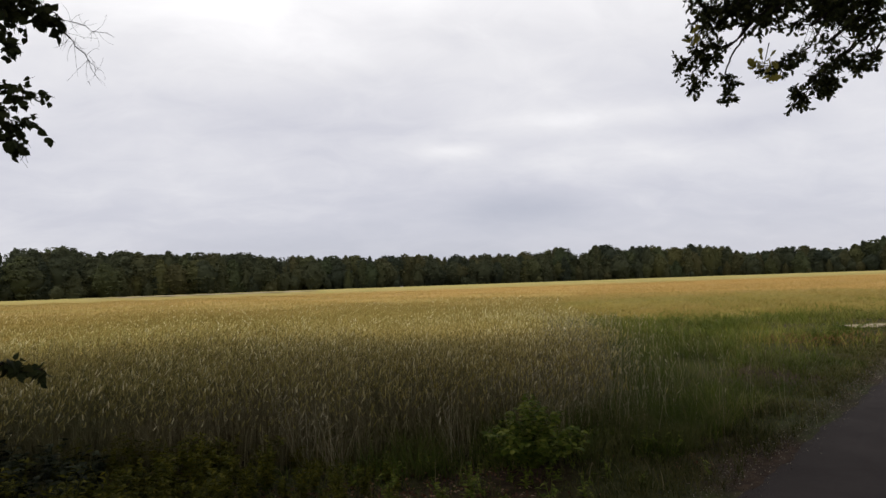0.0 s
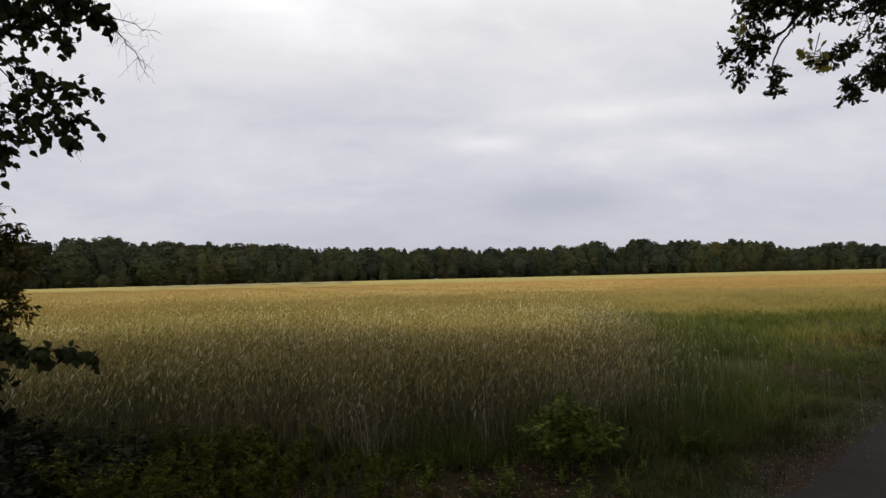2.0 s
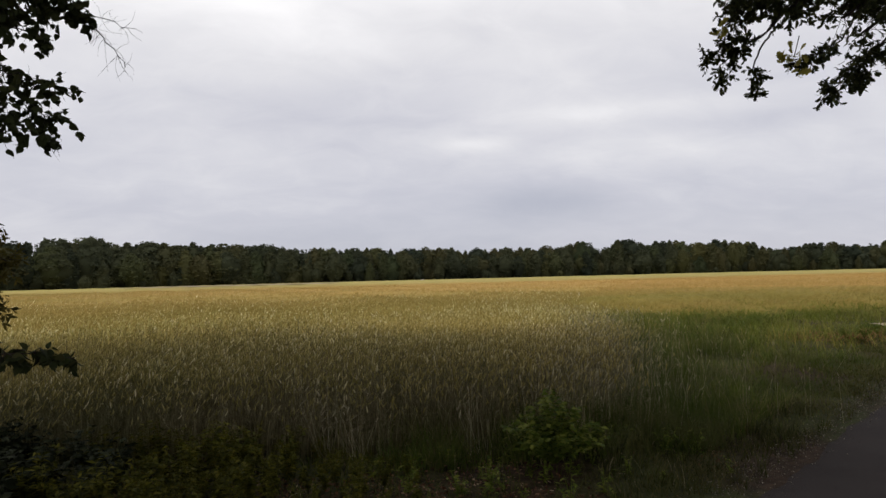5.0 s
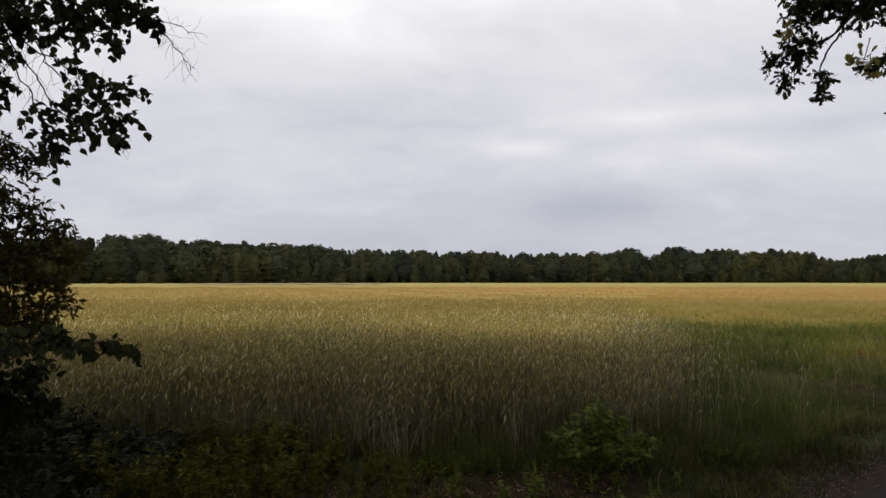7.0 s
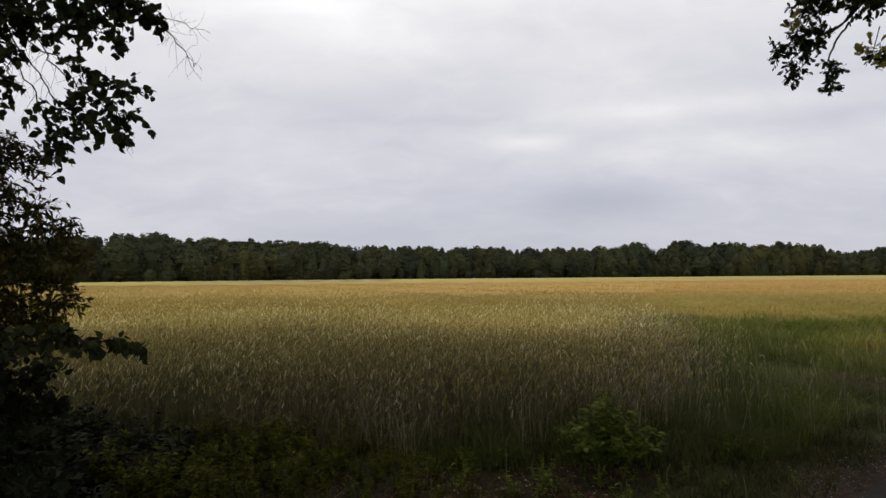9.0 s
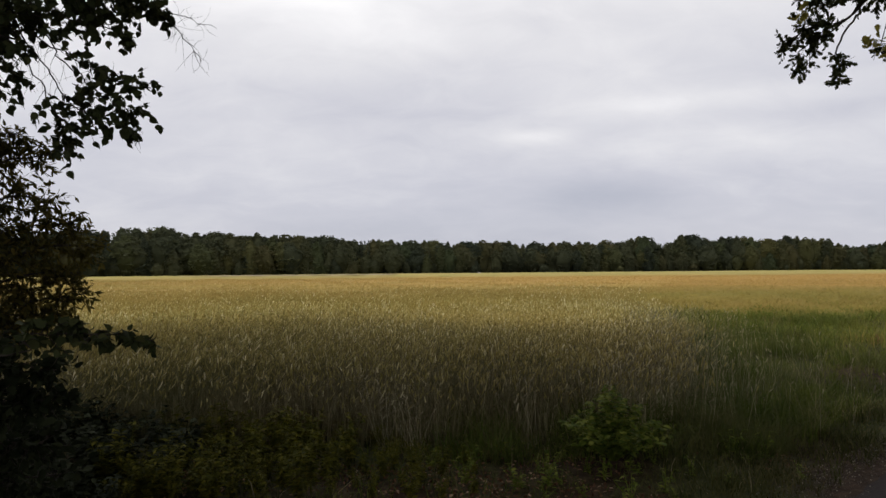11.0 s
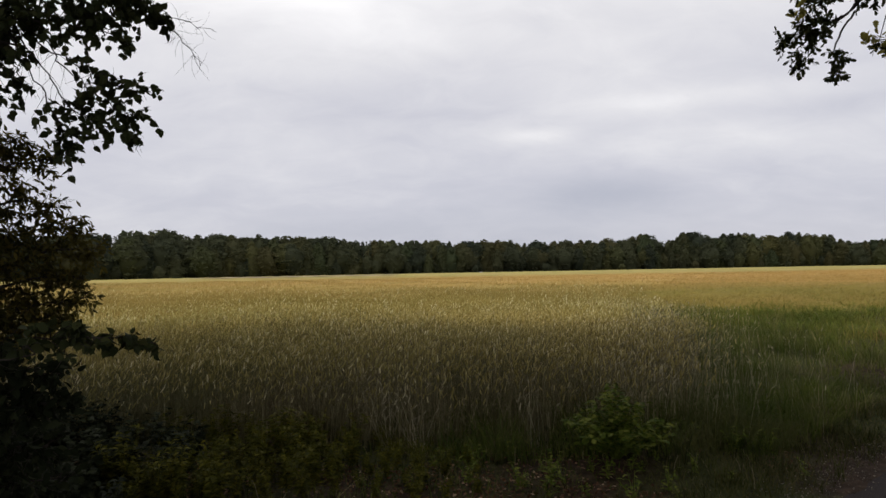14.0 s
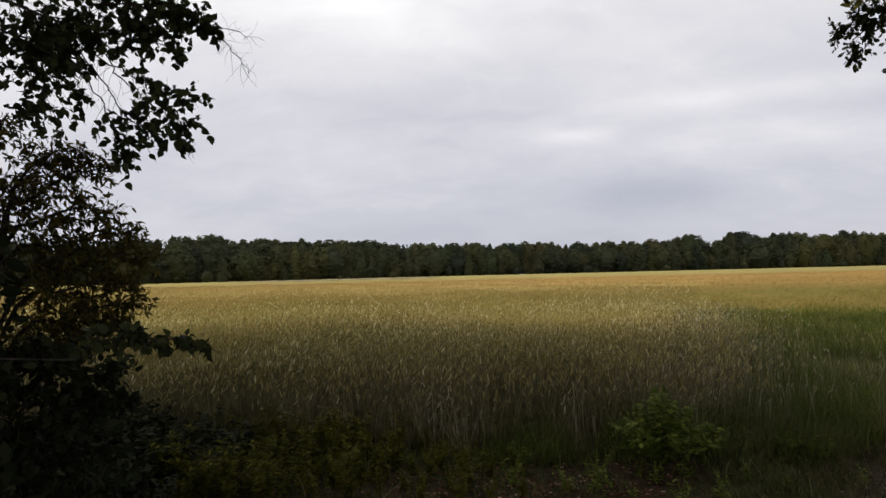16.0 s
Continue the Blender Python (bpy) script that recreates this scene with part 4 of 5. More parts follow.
def build_wood():
    rng = np.random.default_rng(31)
    leafy = [tree_model("leafy", s) for s in (40, 41, 42, 43, 48, 49)]
    pines = [tree_model("pine", s) for s in (51, 52)]
    firs = [tree_model("spruce", s) for s in (61, 62)]
    models = leafy + pines + firs

    def plant(model, az, dist, h, wide=1.0):
        a = radians(az)
        ob = copy_thing(model, pose(math.sin(a) * dist, math.cos(a) * dist, -0.05, 0, 0, rng.uniform(0, 360)))
        ob.scale = (h * wide, h * wide, h)
        return ob

    light = [crown_arrays(s, FORMS[k], 16, 9, (0.06, 0.11), 24) for s, k in ((70, 2), (71, 0), (72, 1), (73, 3), (74, 4))]
    mass = []

    def inner(kind, az, dist, h, wide):
        """One of the countless trees and bushes inside the wood."""
        a, c = radians(az), rng.uniform(0, 6.283)
        v, f = light[kind]
        turn = np.array([[math.cos(c), -math.sin(c), 0], [math.sin(c), math.cos(c), 0], [0, 0, 1]])
        mass.append(((v * np.array([h * wide, h * wide, h])) @ turn.T + np.array([math.sin(a) * dist, math.cos(a) * dist, 0]), f))

    az = -47.0
    while az < 52:
        d = wood_distance(az)
        el = np.interp(az, SKY_AZ, SKY_EL)
        top = 1.65 + d * math.tan(radians(el + 0.12))
        r = rng.random()
        m = leafy[rng.integers(6)] if r < 0.66 else pines[rng.integers(2)] if r < 0.86 else firs[rng.integers(2)]
        wide = rng.uniform(1.05, 1.75) * (0.8 if m in firs else 1.0)
        plant(m, az, d + rng.uniform(4, 14), top * rng.uniform(0.92, 1.05), wide)
        az += rng.uniform(0.42, 0.72)
    az = -47.0
    while az < 52:
        d = wood_distance(az)
        top = 1.65 + d * math.tan(radians(np.interp(az, SKY_AZ, SKY_EL)))
        plant(leafy[rng.integers(6)], az, d + rng.uniform(-3, 4), top * rng.uniform(0.36, 0.94), rng.uniform(1.1, 1.9))
        az += rng.uniform(0.32, 0.75)
    az = -47.0
    while az < 52:
        d = wood_distance(az)
        top = 1.65 + d * math.tan(radians(np.interp(az, SKY_AZ, SKY_EL)))
        inner(3 + rng.integers(2), az, d + rng.uniform(18, 34), top * rng.uniform(0.98, 1.07), rng.uniform(0.9, 1.2))
        az += rng.uniform(0.6, 1.1)
    # trees that stand out on the skyline
    for a, el, m, w in ((30.93, 2.12, firs[0], 0.7), (20.0, 2.95, leafy[1], 0.7), (20.6, 2.9, leafy[3], 0.6), (24.25, 2.75, leafy[0], 0.75), (16.8, 2.9, leafy[2], 0.9), (-6.95, 3.12, firs[1], 0.6), (-7.9, 3.05, firs[0], 0.6), (-25.3, 3.8, leafy[2], 1.1), (27.9, 2.65, leafy[2], 0.95)):
        d = wood_distance(a)
        plant(m, a, d + 2, 1.65 + d * math.tan(radians(el)), w)
    # undergrowth inside the wood
    for back in (3, 10, 18, 26, 36):
        az = -48.0
        while az < 53:
            inner(rng.integers(3), az, wood_distance(az) + back + rng.uniform(0, 5), rng.uniform(6.5, 10.0) + back * 0.1, rng.uniform(1.3, 1.8))
            az += rng.uniform(0.8, 1.3)
    # low bushes along the foot of the wood
    az = -46.0
    while az < 52:
        d = wood_distance(az)
        plant(leafy[2], az, d - rng.uniform(4, 7), rng.uniform(1.8, 4.6), rng.uniform(1.2, 1.8))
        az += rng.uniform(2.0, 7.5)
    plant(leafy[2], -25.8, 232, 5.0, 1.5)
    v, f = join(mass)
    root = thing("wood_interior", 0, 280, 0, "dark undergrowth and trees deep inside the wood", "woodland", kind="stuff")
    tagged(part("foliage", tri_mesh("foliage", v - np.array([0, 280, 0]), f, WOOD_LEAF), root), kind="stuff")
    for i, m in enumerate(models):
        m.scale = (14, 14, 14)
        m.location = (-120 + i * 24, 330 + 6 * (i % 2), -0.05)


build_wood()


def build_marker():
    """A weathered stone at the far edge of the grain."""
    a = radians(2.25)
    root = thing("field_stone", math.sin(a) * 215, math.cos(a) * 215, 0, "small grey-brown boulder at the far edge of the field", "stone")
    bm = bmesh.new()
    bmesh.ops.create_icosphere(bm, subdivisions=3, radius=0.75)
    for v in bm.verts:
        v.co *= 1 + 0.22 * noise.noise(v.co * 1.7)
        v.co.z = max(v.co.z * 0.85, -0.4) + 0.45
    me = bpy.data.meshes.new("boulder")
    bm.to_mesh(me)
    bm.free()
    me.materials.append(STONE)
    part("boulder", smooth(me), root)


build_marker()


# ======== roadside trees and shrub ========
def build_lime():
    tree = thing("lime_tree", -4.3, 1.5, 0, "large roadside lime tree with drooping dark heart-shaped leaves", "tree")
    o = np.array(tree.location)
    t = curve_through([(-4.3, 1.5, -0.1), (-4.35, 1.45, 1.5), (-4.25, 1.5, 3.2), (-4.4, 1.3, 6.0), (-4.2, 1.2, 9.5)], 16)
    v, f = tube(t, np.interp(np.arange(16), [0, 1, 4, 15], [0.42, 0.30, 0.25, 0.08]), 14)
    part("trunk", smooth(tri_mesh("trunk", v - o, f, BARK)), tree, "grey furrowed bark")
    b = Bough(71)
    fork = Vector((-4.25, 1.5, 3.0))
    SZ = 0.029
    # boughs reaching out over the verge
    for ctrl, spread, twigs, leaves, start in (
        (((-40.2, 20.7, 3.1), (-34.5, 21.6, 2.95), (-29.0, 22.3, 2.95), (-25.2, 21.2, 2.95),), [0.3, 0.22, 0.16, 0.07], 70, 7, 0.25),
        (((-39.8, 22.4, 3.2), (-34.9, 23.1, 3.1), (-29.0, 23.6, 3.05),), [0.3, 0.25, 0.2], 60, 7, 0.3),
        (((-40.3, 18.5, 3), (-36.5, 19.2, 2.9), (-31.6, 19.5, 2.9), (-27.5, 18.9, 2.9),), [0.25, 0.18, 0.13, 0.06], 52, 7, 0.25),
        (((-42.6, 21.4, 3.1), (-40.2, 20.7, 3), (-38.0, 20.3, 3), (-35.7, 20.3, 2.95),), [0.3, 0.25, 0.2, 0.15], 44, 7, 0.3),
        (((-42.6, 18.0, 3.1), (-40.5, 18.4, 3.1), (-38.7, 18.2, 3.05), (-36.9, 17.4, 3),), [0.28, 0.22, 0.2, 0.15], 40, 7, 0.3),
        (((-40.5, 16.1, 3.1), (-38.4, 16.0, 3.1), (-35.7, 15.5, 3),), [0.28, 0.2, 0.13], 30, 7, 0.3),
        (((-40.5, 13.2, 3.1), (-39.1, 13.4, 3.1), (-36.5, 13.1, 3),), [0.2, 0.16, 0.1], 20, 7, 0.3),
        (((-37.6, 20.2, 3), (-33.7, 17.5, 2.9), (-30.4, 16.1, 2.85), (-27.1, 15.5, 2.85),), [0.1, 0.1, 0.14, 0.08], 34, 6, 0.45),
        (((-36.5, 20.4, 3), (-32.9, 16.7, 2.9), (-30.0, 14.2, 2.85), (-27.6, 13.2, 2.85),), [0.08, 0.1, 0.13, 0.1], 34, 6, 0.5),
        (((-37.2, 20.2, 3), (-34.1, 16.1, 2.9), (-31.6, 12.9, 2.85), (-27.6, 11.4, 2.85),), [0.08, 0.09, 0.13, 0.06], 36, 6, 0.5),
        (((-38.4, 20.0, 3), (-34.9, 15.6, 2.9), (-33.0, 12.2, 2.85), (-32.2, 9.2, 2.85),), [0.08, 0.08, 0.1, 0.07], 30, 6, 0.5),
    ):
        pts = [polar(*c) for c in ctrl]
        if start < 0.27:
            pts = [fork + Vector((0, 0, 0.9))] + pts
        p = b.limb(pts, 0.006 if start < 0.4 else 0.0036, 0.0014, 22)
        b.sprays(p, [q * 1.15 for q in spread], int(twigs * (1.6 if start < 0.29 else 0.95 if start < 0.4 else 0.75)), leaves + 1, SZ if start < 0.4 else 0.031, 0.12 if start < 0.27 else start, 0.6, twig_r=0.0014)
        if start > 0.4:
            b.sprays(p, [0.18, 0.15, 0.08], 16, 0, SZ, 0.1, 1.1, bare=True, twig_r=0.0011)
    # bare twigs past the last leaves
    p = b.limb([polar(*c) for c in ((-27.2, 22.2, 2.95), (-24.7, 20.2, 2.95), (-23.4, 18.9, 2.95), (-22.4, 17.6, 2.95))], 0.0024, 0.0010, 10)
    b.sprays(p, [0.10, 0.13, 0.12], 24, 0, SZ, 0.3, 0.25, bare=True, twig_r=0.0009)
    p = b.limb([polar(*c) for c in ((-26.1, 21.6, 2.95), (-23.5, 21.0, 2.95), (-21.1, 20.4, 2.95))], 0.0018, 0.0008, 8)
    b.sprays(p, [0.06, 0.10, 0.10], 14, 0, SZ, 0.3, 0.1, bare=True, twig_r=0.0008)
    # the low branch
    p = b.limb([Vector((-4.2, 1.6, 1.6))] + [polar(*c) for c in ((-39.7, -5.8, 2.7), (-34.9, -4.9, 2.65), (-30.7, -4.8, 2.6), (-26.0, -5.6, 2.6))], 0.004, 0.0016, 18)
    b.sprays(p, [0.12, 0.10, 0.09, 0.06], 56, 5, 0.036, 0.42, 0.25)
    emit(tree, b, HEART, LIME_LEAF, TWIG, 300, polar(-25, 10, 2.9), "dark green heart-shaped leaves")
    # the unseen crown above the road, boughs added to shade bank and field edge
    c = Bough(72)
    for ctrl in (((-3.5, 0.2, 6.0), (-1.5, -0.6, 7.2), (1.0, -0.8, 7.6)), ((-4.0, 3.0, 6.6), (-2.8, 4.3, 7.6), (-1.2, 5.0, 8.2)), ((-4.6, 1.0, 7.5), (-6.0, 2.4, 8.5), (-7.2, 3.6, 8.8)), ((-4.3, -0.5, 6.0), (-4.6, -2.6, 7.0), (-4.4, -4.4, 7.6)), ((-4.2, 1.3, 9.0), (-3.6, 1.6, 10.5), (-3.0, 1.4, 12.0)), ((-3.6, 3.2, 6.0), (-2.2, 5.0, 6.6), (-0.6, 6.2, 6.9)), ((-5.0, 3.4, 5.6), (-5.2, 5.4, 6.2), (-4.6, 7.0, 6.6)), ((-3.4, 1.8, 6.2), (-1.6, 2.8, 6.6), (0.2, 3.4, 7.0)), ((-5.5, 2.5, 5.6), (-6.2, 4.2, 5.9), (-6.4, 6.0, 6.2)), ((-5.2, 0.4, 6.0), (-7.6, 0.0, 6.8), (-9.6, 0.6, 7.2)), ((-4.4, -1.0, 6.4), (-2.4, -3.2, 7.2), (-0.6, -4.6, 7.4))):
        q = c.limb([(-4.3, 1.3, 5.0)] + list(ctrl), 0.09, 0.02, 14)
        for i in range(4, 14):
            c.ball(q[i], (1.6, 1.6, 0.8), 118, 0.40)
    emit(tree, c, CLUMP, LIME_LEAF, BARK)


def build_oak():
    tree = thing("oak_tree", 6.1, -0.4, 0, "roadside oak with dark lobed leaves and a few yellowing sprays", "tree")
    o = np.array(tree.location)
    t = curve_through([(6.1, -0.4, -0.1), (6.15, -0.4, 1.8), (6.0, -0.3, 4.0), (6.2, -0.5, 7.0), (6.0, -0.3, 10.0)], 16)
    v, f = tube(t, np.interp(np.arange(16), [0, 1, 4, 15], [0.5, 0.36, 0.30, 0.1]), 14)
    part("trunk", smooth(tri_mesh("trunk", v - o, f, BARK)), tree, "dark furrowed bark")
    b = Bough(81)
    for ctrl, spread, twigs, leaves, start in (
        (((40.5, 22.4, 4.3), (36.6, 21.8, 4.3), (32.4, 21.5, 4.3), (29.8, 21.8, 4.3),), [0.3, 0.25, 0.22, 0.12], 64, 7, 0.3),
        (((44.0, 22.6, 4.4), (39.0, 21.4, 4.4), (34.5, 21.0, 4.4), (30.4, 21.0, 4.4),), [0.26, 0.24, 0.22, 0.14], 84, 8, 0.2),
        (((42.6, 21.1, 4.3), (41.1, 19.9, 4.3), (39.2, 20.0, 4.3),), [0.3, 0.25, 0.2], 50, 7, 0.3),
        (((43.9, 19.9, 4.3), (42.4, 18.8, 4.3), (41.3, 18.3, 4.3),), [0.3, 0.25, 0.15], 40, 7, 0.3),
        (((36.6, 21.8, 4.3), (32.2, 18.5, 4.3), (30.0, 18.5, 4.3), (27.9, 17.2, 4.3),), [0.1, 0.14, 0.16, 0.1], 34, 7, 0.5),
        (((35.8, 21.6, 4.3), (31.8, 18.2, 4.3), (29.5, 17.2, 4.3), (28.9, 15.3, 4.3),), [0.06, 0.1, 0.12, 0.06], 20, 7, 0.55),
        (((33.1, 18.8, 4.3), (31.7, 16.6, 4.3), (32.0, 15.5, 4.3), (31.7, 14.2, 4.3),), [0.06, 0.07, 0.08, 0.06], 15, 6, 0.55),
        (((39.6, 19.9, 4.3), (37.9, 17.4, 4.3), (36.2, 16.5, 4.3), (34.6, 16.4, 4.3),), [0.05, 0.05, 0.08, 0.1], 18, 7, 0.6),
        (((42.3, 17.6, 4.3), (40.1, 16.3, 4.3), (38.1, 14.8, 4.3), (36.5, 13.2, 4.3),), [0.05, 0.08, 0.16, 0.08], 34, 7, 0.5),
        (((42.3, 17.6, 4.3), (39.7, 15.8, 4.3), (38.7, 14.7, 4.3), (38.8, 13.6, 4.3),), [0.05, 0.08, 0.11, 0.06], 22, 7, 0.5),
        (((44.4, 18.2, 4.3), (42.2, 16.0, 4.3), (41.3, 15.6, 4.3), (40.8, 14.9, 4.3),), [0.08, 0.08, 0.08, 0.05], 16, 6, 0.5),
    ):
        pts = [polar(*c) for c in ctrl]
        if start < 0.4:
            pts = [Vector((5.8, 0.2, 5.4))] + pts
        p = b.limb(pts, 0.010 if start < 0.4 else 0.006, 0.0025, 20)
        b.sprays(p, spread, int(twigs * (1.5 if start < 0.4 else 1.2)), leaves + 5, 0.034, start * (1.0 if start < 0.4 else 0.7), 0.25, twig_r=0.002)
    emit(tree, b, LOBED, OAK_LEAF, TWIG, 300, polar(31, 17, 4.3), "dark green lobed leaves")
    y = Bough(82)
    for c, r, n in (((34.5, 16.2, 4.2), 0.075, 26), ((29.4, 19.6, 4.2), 0.045, 9)):
        y.wood.append(tube(curve_through([polar(*c) + Vector((0.06, 0.02, 0.16)), polar(*c)], 4), [0.004, 0.003, 0.003, 0.002], 3))
        y.ball(polar(*c), (r, r, r * 1.2), n, 0.062)
    mats, pos = y.leaves()
    me = tri_mesh("leaf", *LOBED, YELLOW_LEAF)
    v, f = join(y.wood)
    tagged(part("twig_rest", tri_mesh("twig_rest", v - o, f, TWIG), tree), kind="stuff")
    for m, p in zip(mats, pos):
        ob = part("leaf", me, tree, "yellowing leaf")
        ob.matrix_basis = Matrix.Translation(Vector(p - o)) @ Matrix(m.tolist()).to_4x4()
    # the oak's unseen crown, spread forward so that it shades road and verge
    c = Bough(83)
    for ctrl in (((5.0, 1.2, 6.6), (3.6, 2.4, 7.2), (2.2, 3.4, 7.6)), ((4.6, -0.8, 7.0), (2.8, -1.0, 8.0), (1.2, -0.4, 8.4)), ((6.6, 1.4, 7.0), (6.8, 3.4, 7.6), (6.4, 5.0, 7.8)), ((6.4, -2.0, 6.8), (6.0, -4.2, 7.6), (5.2, -5.6, 7.8)), ((6.0, 0.0, 9.0), (5.6, 0.4, 10.8), (5.4, 0.2, 12.2)), ((5.0, 1.6, 6.6), (3.4, 4.0, 6.8), (1.6, 6.0, 7.0)), ((4.6, 0.2, 6.4), (2.8, 1.2, 6.8), (1.0, 2.0, 7.2)), ((6.8, 1.6, 6.2), (6.0, 4.6, 6.8), (4.4, 6.6, 7.0)), ((5.6, -2.0, 6.4), (3.6, -3.6, 7.0), (1.8, -4.6, 7.4)), ((7.4, 0.2, 6.4), (9.4, 1.6, 7.0), (10.8, 3.0, 7.4))):
        q = c.limb([(6.05, -0.3, 5.4)] + list(ctrl), 0.1, 0.02, 14)
        for i in range(4, 14):
            c.ball(q[i], (1.6, 1.6, 0.8), 155, 0.40)
    emit(tree, c, CLUMP, OAK_LEAF, BARK)


def build_shrub():
    base = Vector((-3.3, 3.3, 0))
    shrub = thing("roadside_shrub", *base, "dense brownish-green shrub with small pointed leaves beside the road", "shrub")
    b = Bough(91)
    for ctrl, spread, twigs, leaves in (
        (((-40.5, 3.6, 3.9), (-39.8, 7.4, 3.9), (-38.0, 9.7, 3.9), (-35.5, 10.7, 3.9),), [0.2, 0.3, 0.25, 0.1], 70, 9),
        (((-40.5, 4.4, 3.9), (-39.1, 6.2, 3.9), (-36.1, 8.5, 3.9), (-33.5, 9.1, 3.9),), [0.2, 0.3, 0.22, 0.08], 70, 9),
        (((-40.5, 2.3, 3.9), (-38.3, 4.5, 3.9), (-35.7, 5.9, 3.9), (-33.1, 5.5, 3.9),), [0.2, 0.28, 0.22, 0.1], 66, 9),
        (((-40.5, 1.0, 3.9), (-37.6, 2.7, 3.9), (-34.5, 3.6, 3.9), (-31.8, 4.0, 3.9),), [0.2, 0.28, 0.22, 0.09], 66, 9),
        (((-39.8, -0.7, 3.9), (-36.9, 1.0, 3.9), (-33.7, 2.0, 3.9), (-30.4, 2.2, 3.9),), [0.2, 0.26, 0.22, 0.1], 66, 9),
        (((-39.8, -2.4, 3.9), (-36.9, -0.8, 3.9), (-34.2, 0.0, 3.9), (-31.3, 0.0, 3.9),), [0.26, 0.26, 0.18, 0.07], 74, 9),
        (((-39.7, -4.1, 3.9), (-36.9, -3.0, 3.9), (-34.6, -2.0, 3.9), (-30.9, -1.6, 3.9),), [0.28, 0.26, 0.18, 0.06], 70, 9),
        (((-40.1, -5.7, 3.9), (-37.6, -5.1, 3.9), (-35.3, -4.0, 3.9), (-32.8, -3.0, 3.9),), [0.28, 0.26, 0.18, 0.07], 66, 9),
        (((-42.5, 8.5, 3.9), (-41.9, 10.6, 3.9), (-40.2, 12.8, 3.9),), [0.3, 0.26, 0.16], 34, 9),
    ):
        p = b.limb([base + Vector((0, 0, 0.0)), base + Vector((0.02, 0.1, 0.5))] + [polar(*c) for c in ctrl], 0.018, 0.003, 18)
        b.sprays(p, [q * 1.1 for q in spread], int(twigs * (2.0 if ctrl[0][1] < 2.0 else 1.6)), leaves + 2, 0.043, 0.2, 0.1, twig_r=0.0018)
    emit(shrub, b, LANCE, SHRUB_LEAF, TWIG, 300, polar(-31, 2, 3.9), "small pointed leaves")
    # broad leaves at its foot, deep shade put into their near-black colour
    c = Bough(92)
    for ctrl, spread, twigs, leaves in (
        (((-39.7, -7.4, 3.3), (-36.1, -7.0, 3.2), (-32.8, -7.5, 3.1),), [0.2, 0.18, 0.1], 30, 6),
        (((-39.7, -9.9, 3.4), (-36.1, -9.6, 3.3), (-32.4, -9.7, 3.2),), [0.22, 0.2, 0.1], 34, 6),
        (((-40.4, -12.2, 3.6), (-37.2, -12.3, 3.6), (-33.4, -12.9, 3.6),), [0.25, 0.22, 0.16], 40, 6),
        (((-40.4, -14.6, 3.6), (-36.8, -14.8, 3.7), (-32.2, -15.2, 3.8),), [0.25, 0.22, 0.16], 40, 6),
        (((-41.8, -8.8, 3.2), (-40.4, -5.7, 3.2), (-37.2, -5.1, 3.2),), [0.25, 0.22, 0.16], 34, 6),
    ):
        p = c.limb([base + Vector((0.1, -0.1, 0.0))] + [polar(*q) for q in ctrl], 0.010, 0.003, 14)
        c.sprays(p, spread, int(twigs * 2.2), leaves + 2, 0.052, 0.1, 0.1)
    # unseen leaf masses beside the thicket, added to block sky light from the left
    for q, rad, n in (((-49, -3, 3.3), (0.55, 0.55, 0.75), 1500), ((-47, -14, 3.3), (0.5, 0.5, 0.5), 1200), ((-54, 6, 3.4), (0.6, 0.6, 0.8), 1300), ((-44, -19, 3.9), (0.4, 0.5, 0.35), 700)):
        c.limb([base + Vector((-0.1, -0.1, 0.0)), (base + polar(*q)) / 2 + Vector((0, 0, 0.1)), polar(*q)], 0.014, 0.005, 12)
        c.ball(polar(*q), rad, n, 0.085)
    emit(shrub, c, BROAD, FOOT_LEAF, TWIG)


build_lime()
build_oak()
build_shrub()


# ======== plants on the bank ========
def weed_model(seed, h, leaf, mat, label, name, group, shape=BROAD, stems=6, leaves=13, splay=0.32):
    rng = np.random.default_rng(seed)
    root = thing(name, 0, 0, 0, label, "plant", group)
    wood, mats, pos = [], [], []
    for _ in range(stems):
        a, tip = rng.uniform(0, 6.283), h * rng.uniform(0.65, 1.05)
        d = np.array([math.cos(a), math.sin(a), 0]) * splay * rng.uniform(0.3, 1.0)
        z = np.linspace(0, 1, 5)[:, None]
        line = d * h * z ** 1.4 + np.array([0, 0, tip]) * z
        wood.append(tube(line, np.linspace(0.004, 0.0015, 5), 3))
        n = leaves
        u = rng.uniform(0.12, 1.0, n)
        ang = rng.uniform(0, 6.283, n)
        axis = unit(np.stack([np.cos(ang), np.sin(ang), rng.uniform(-0.1, 0.7, n)], 1))
        sz = leaf * rng.uniform(0.6, 1.15, n) * (1.15 - 0.4 * u)
        mats.append(frames_from(axis, rng, np.array([0, 0, 1.0]) + rng.normal(0, 0.3, (n, 3)), sz))
        pos.append(np.stack([np.interp(u, z[:, 0], line[:, c]) for c in range(3)], 1))
    for v, f in wood:
        part("stem", tri_mesh("stem", v, f, mat), root)
    v, f = scatter(*shape, np.concatenate(mats), np.concatenate(pos))
    tagged(part("leaves", tri_mesh("leaves", v, f, mat), root), kind="stuff")
    return root


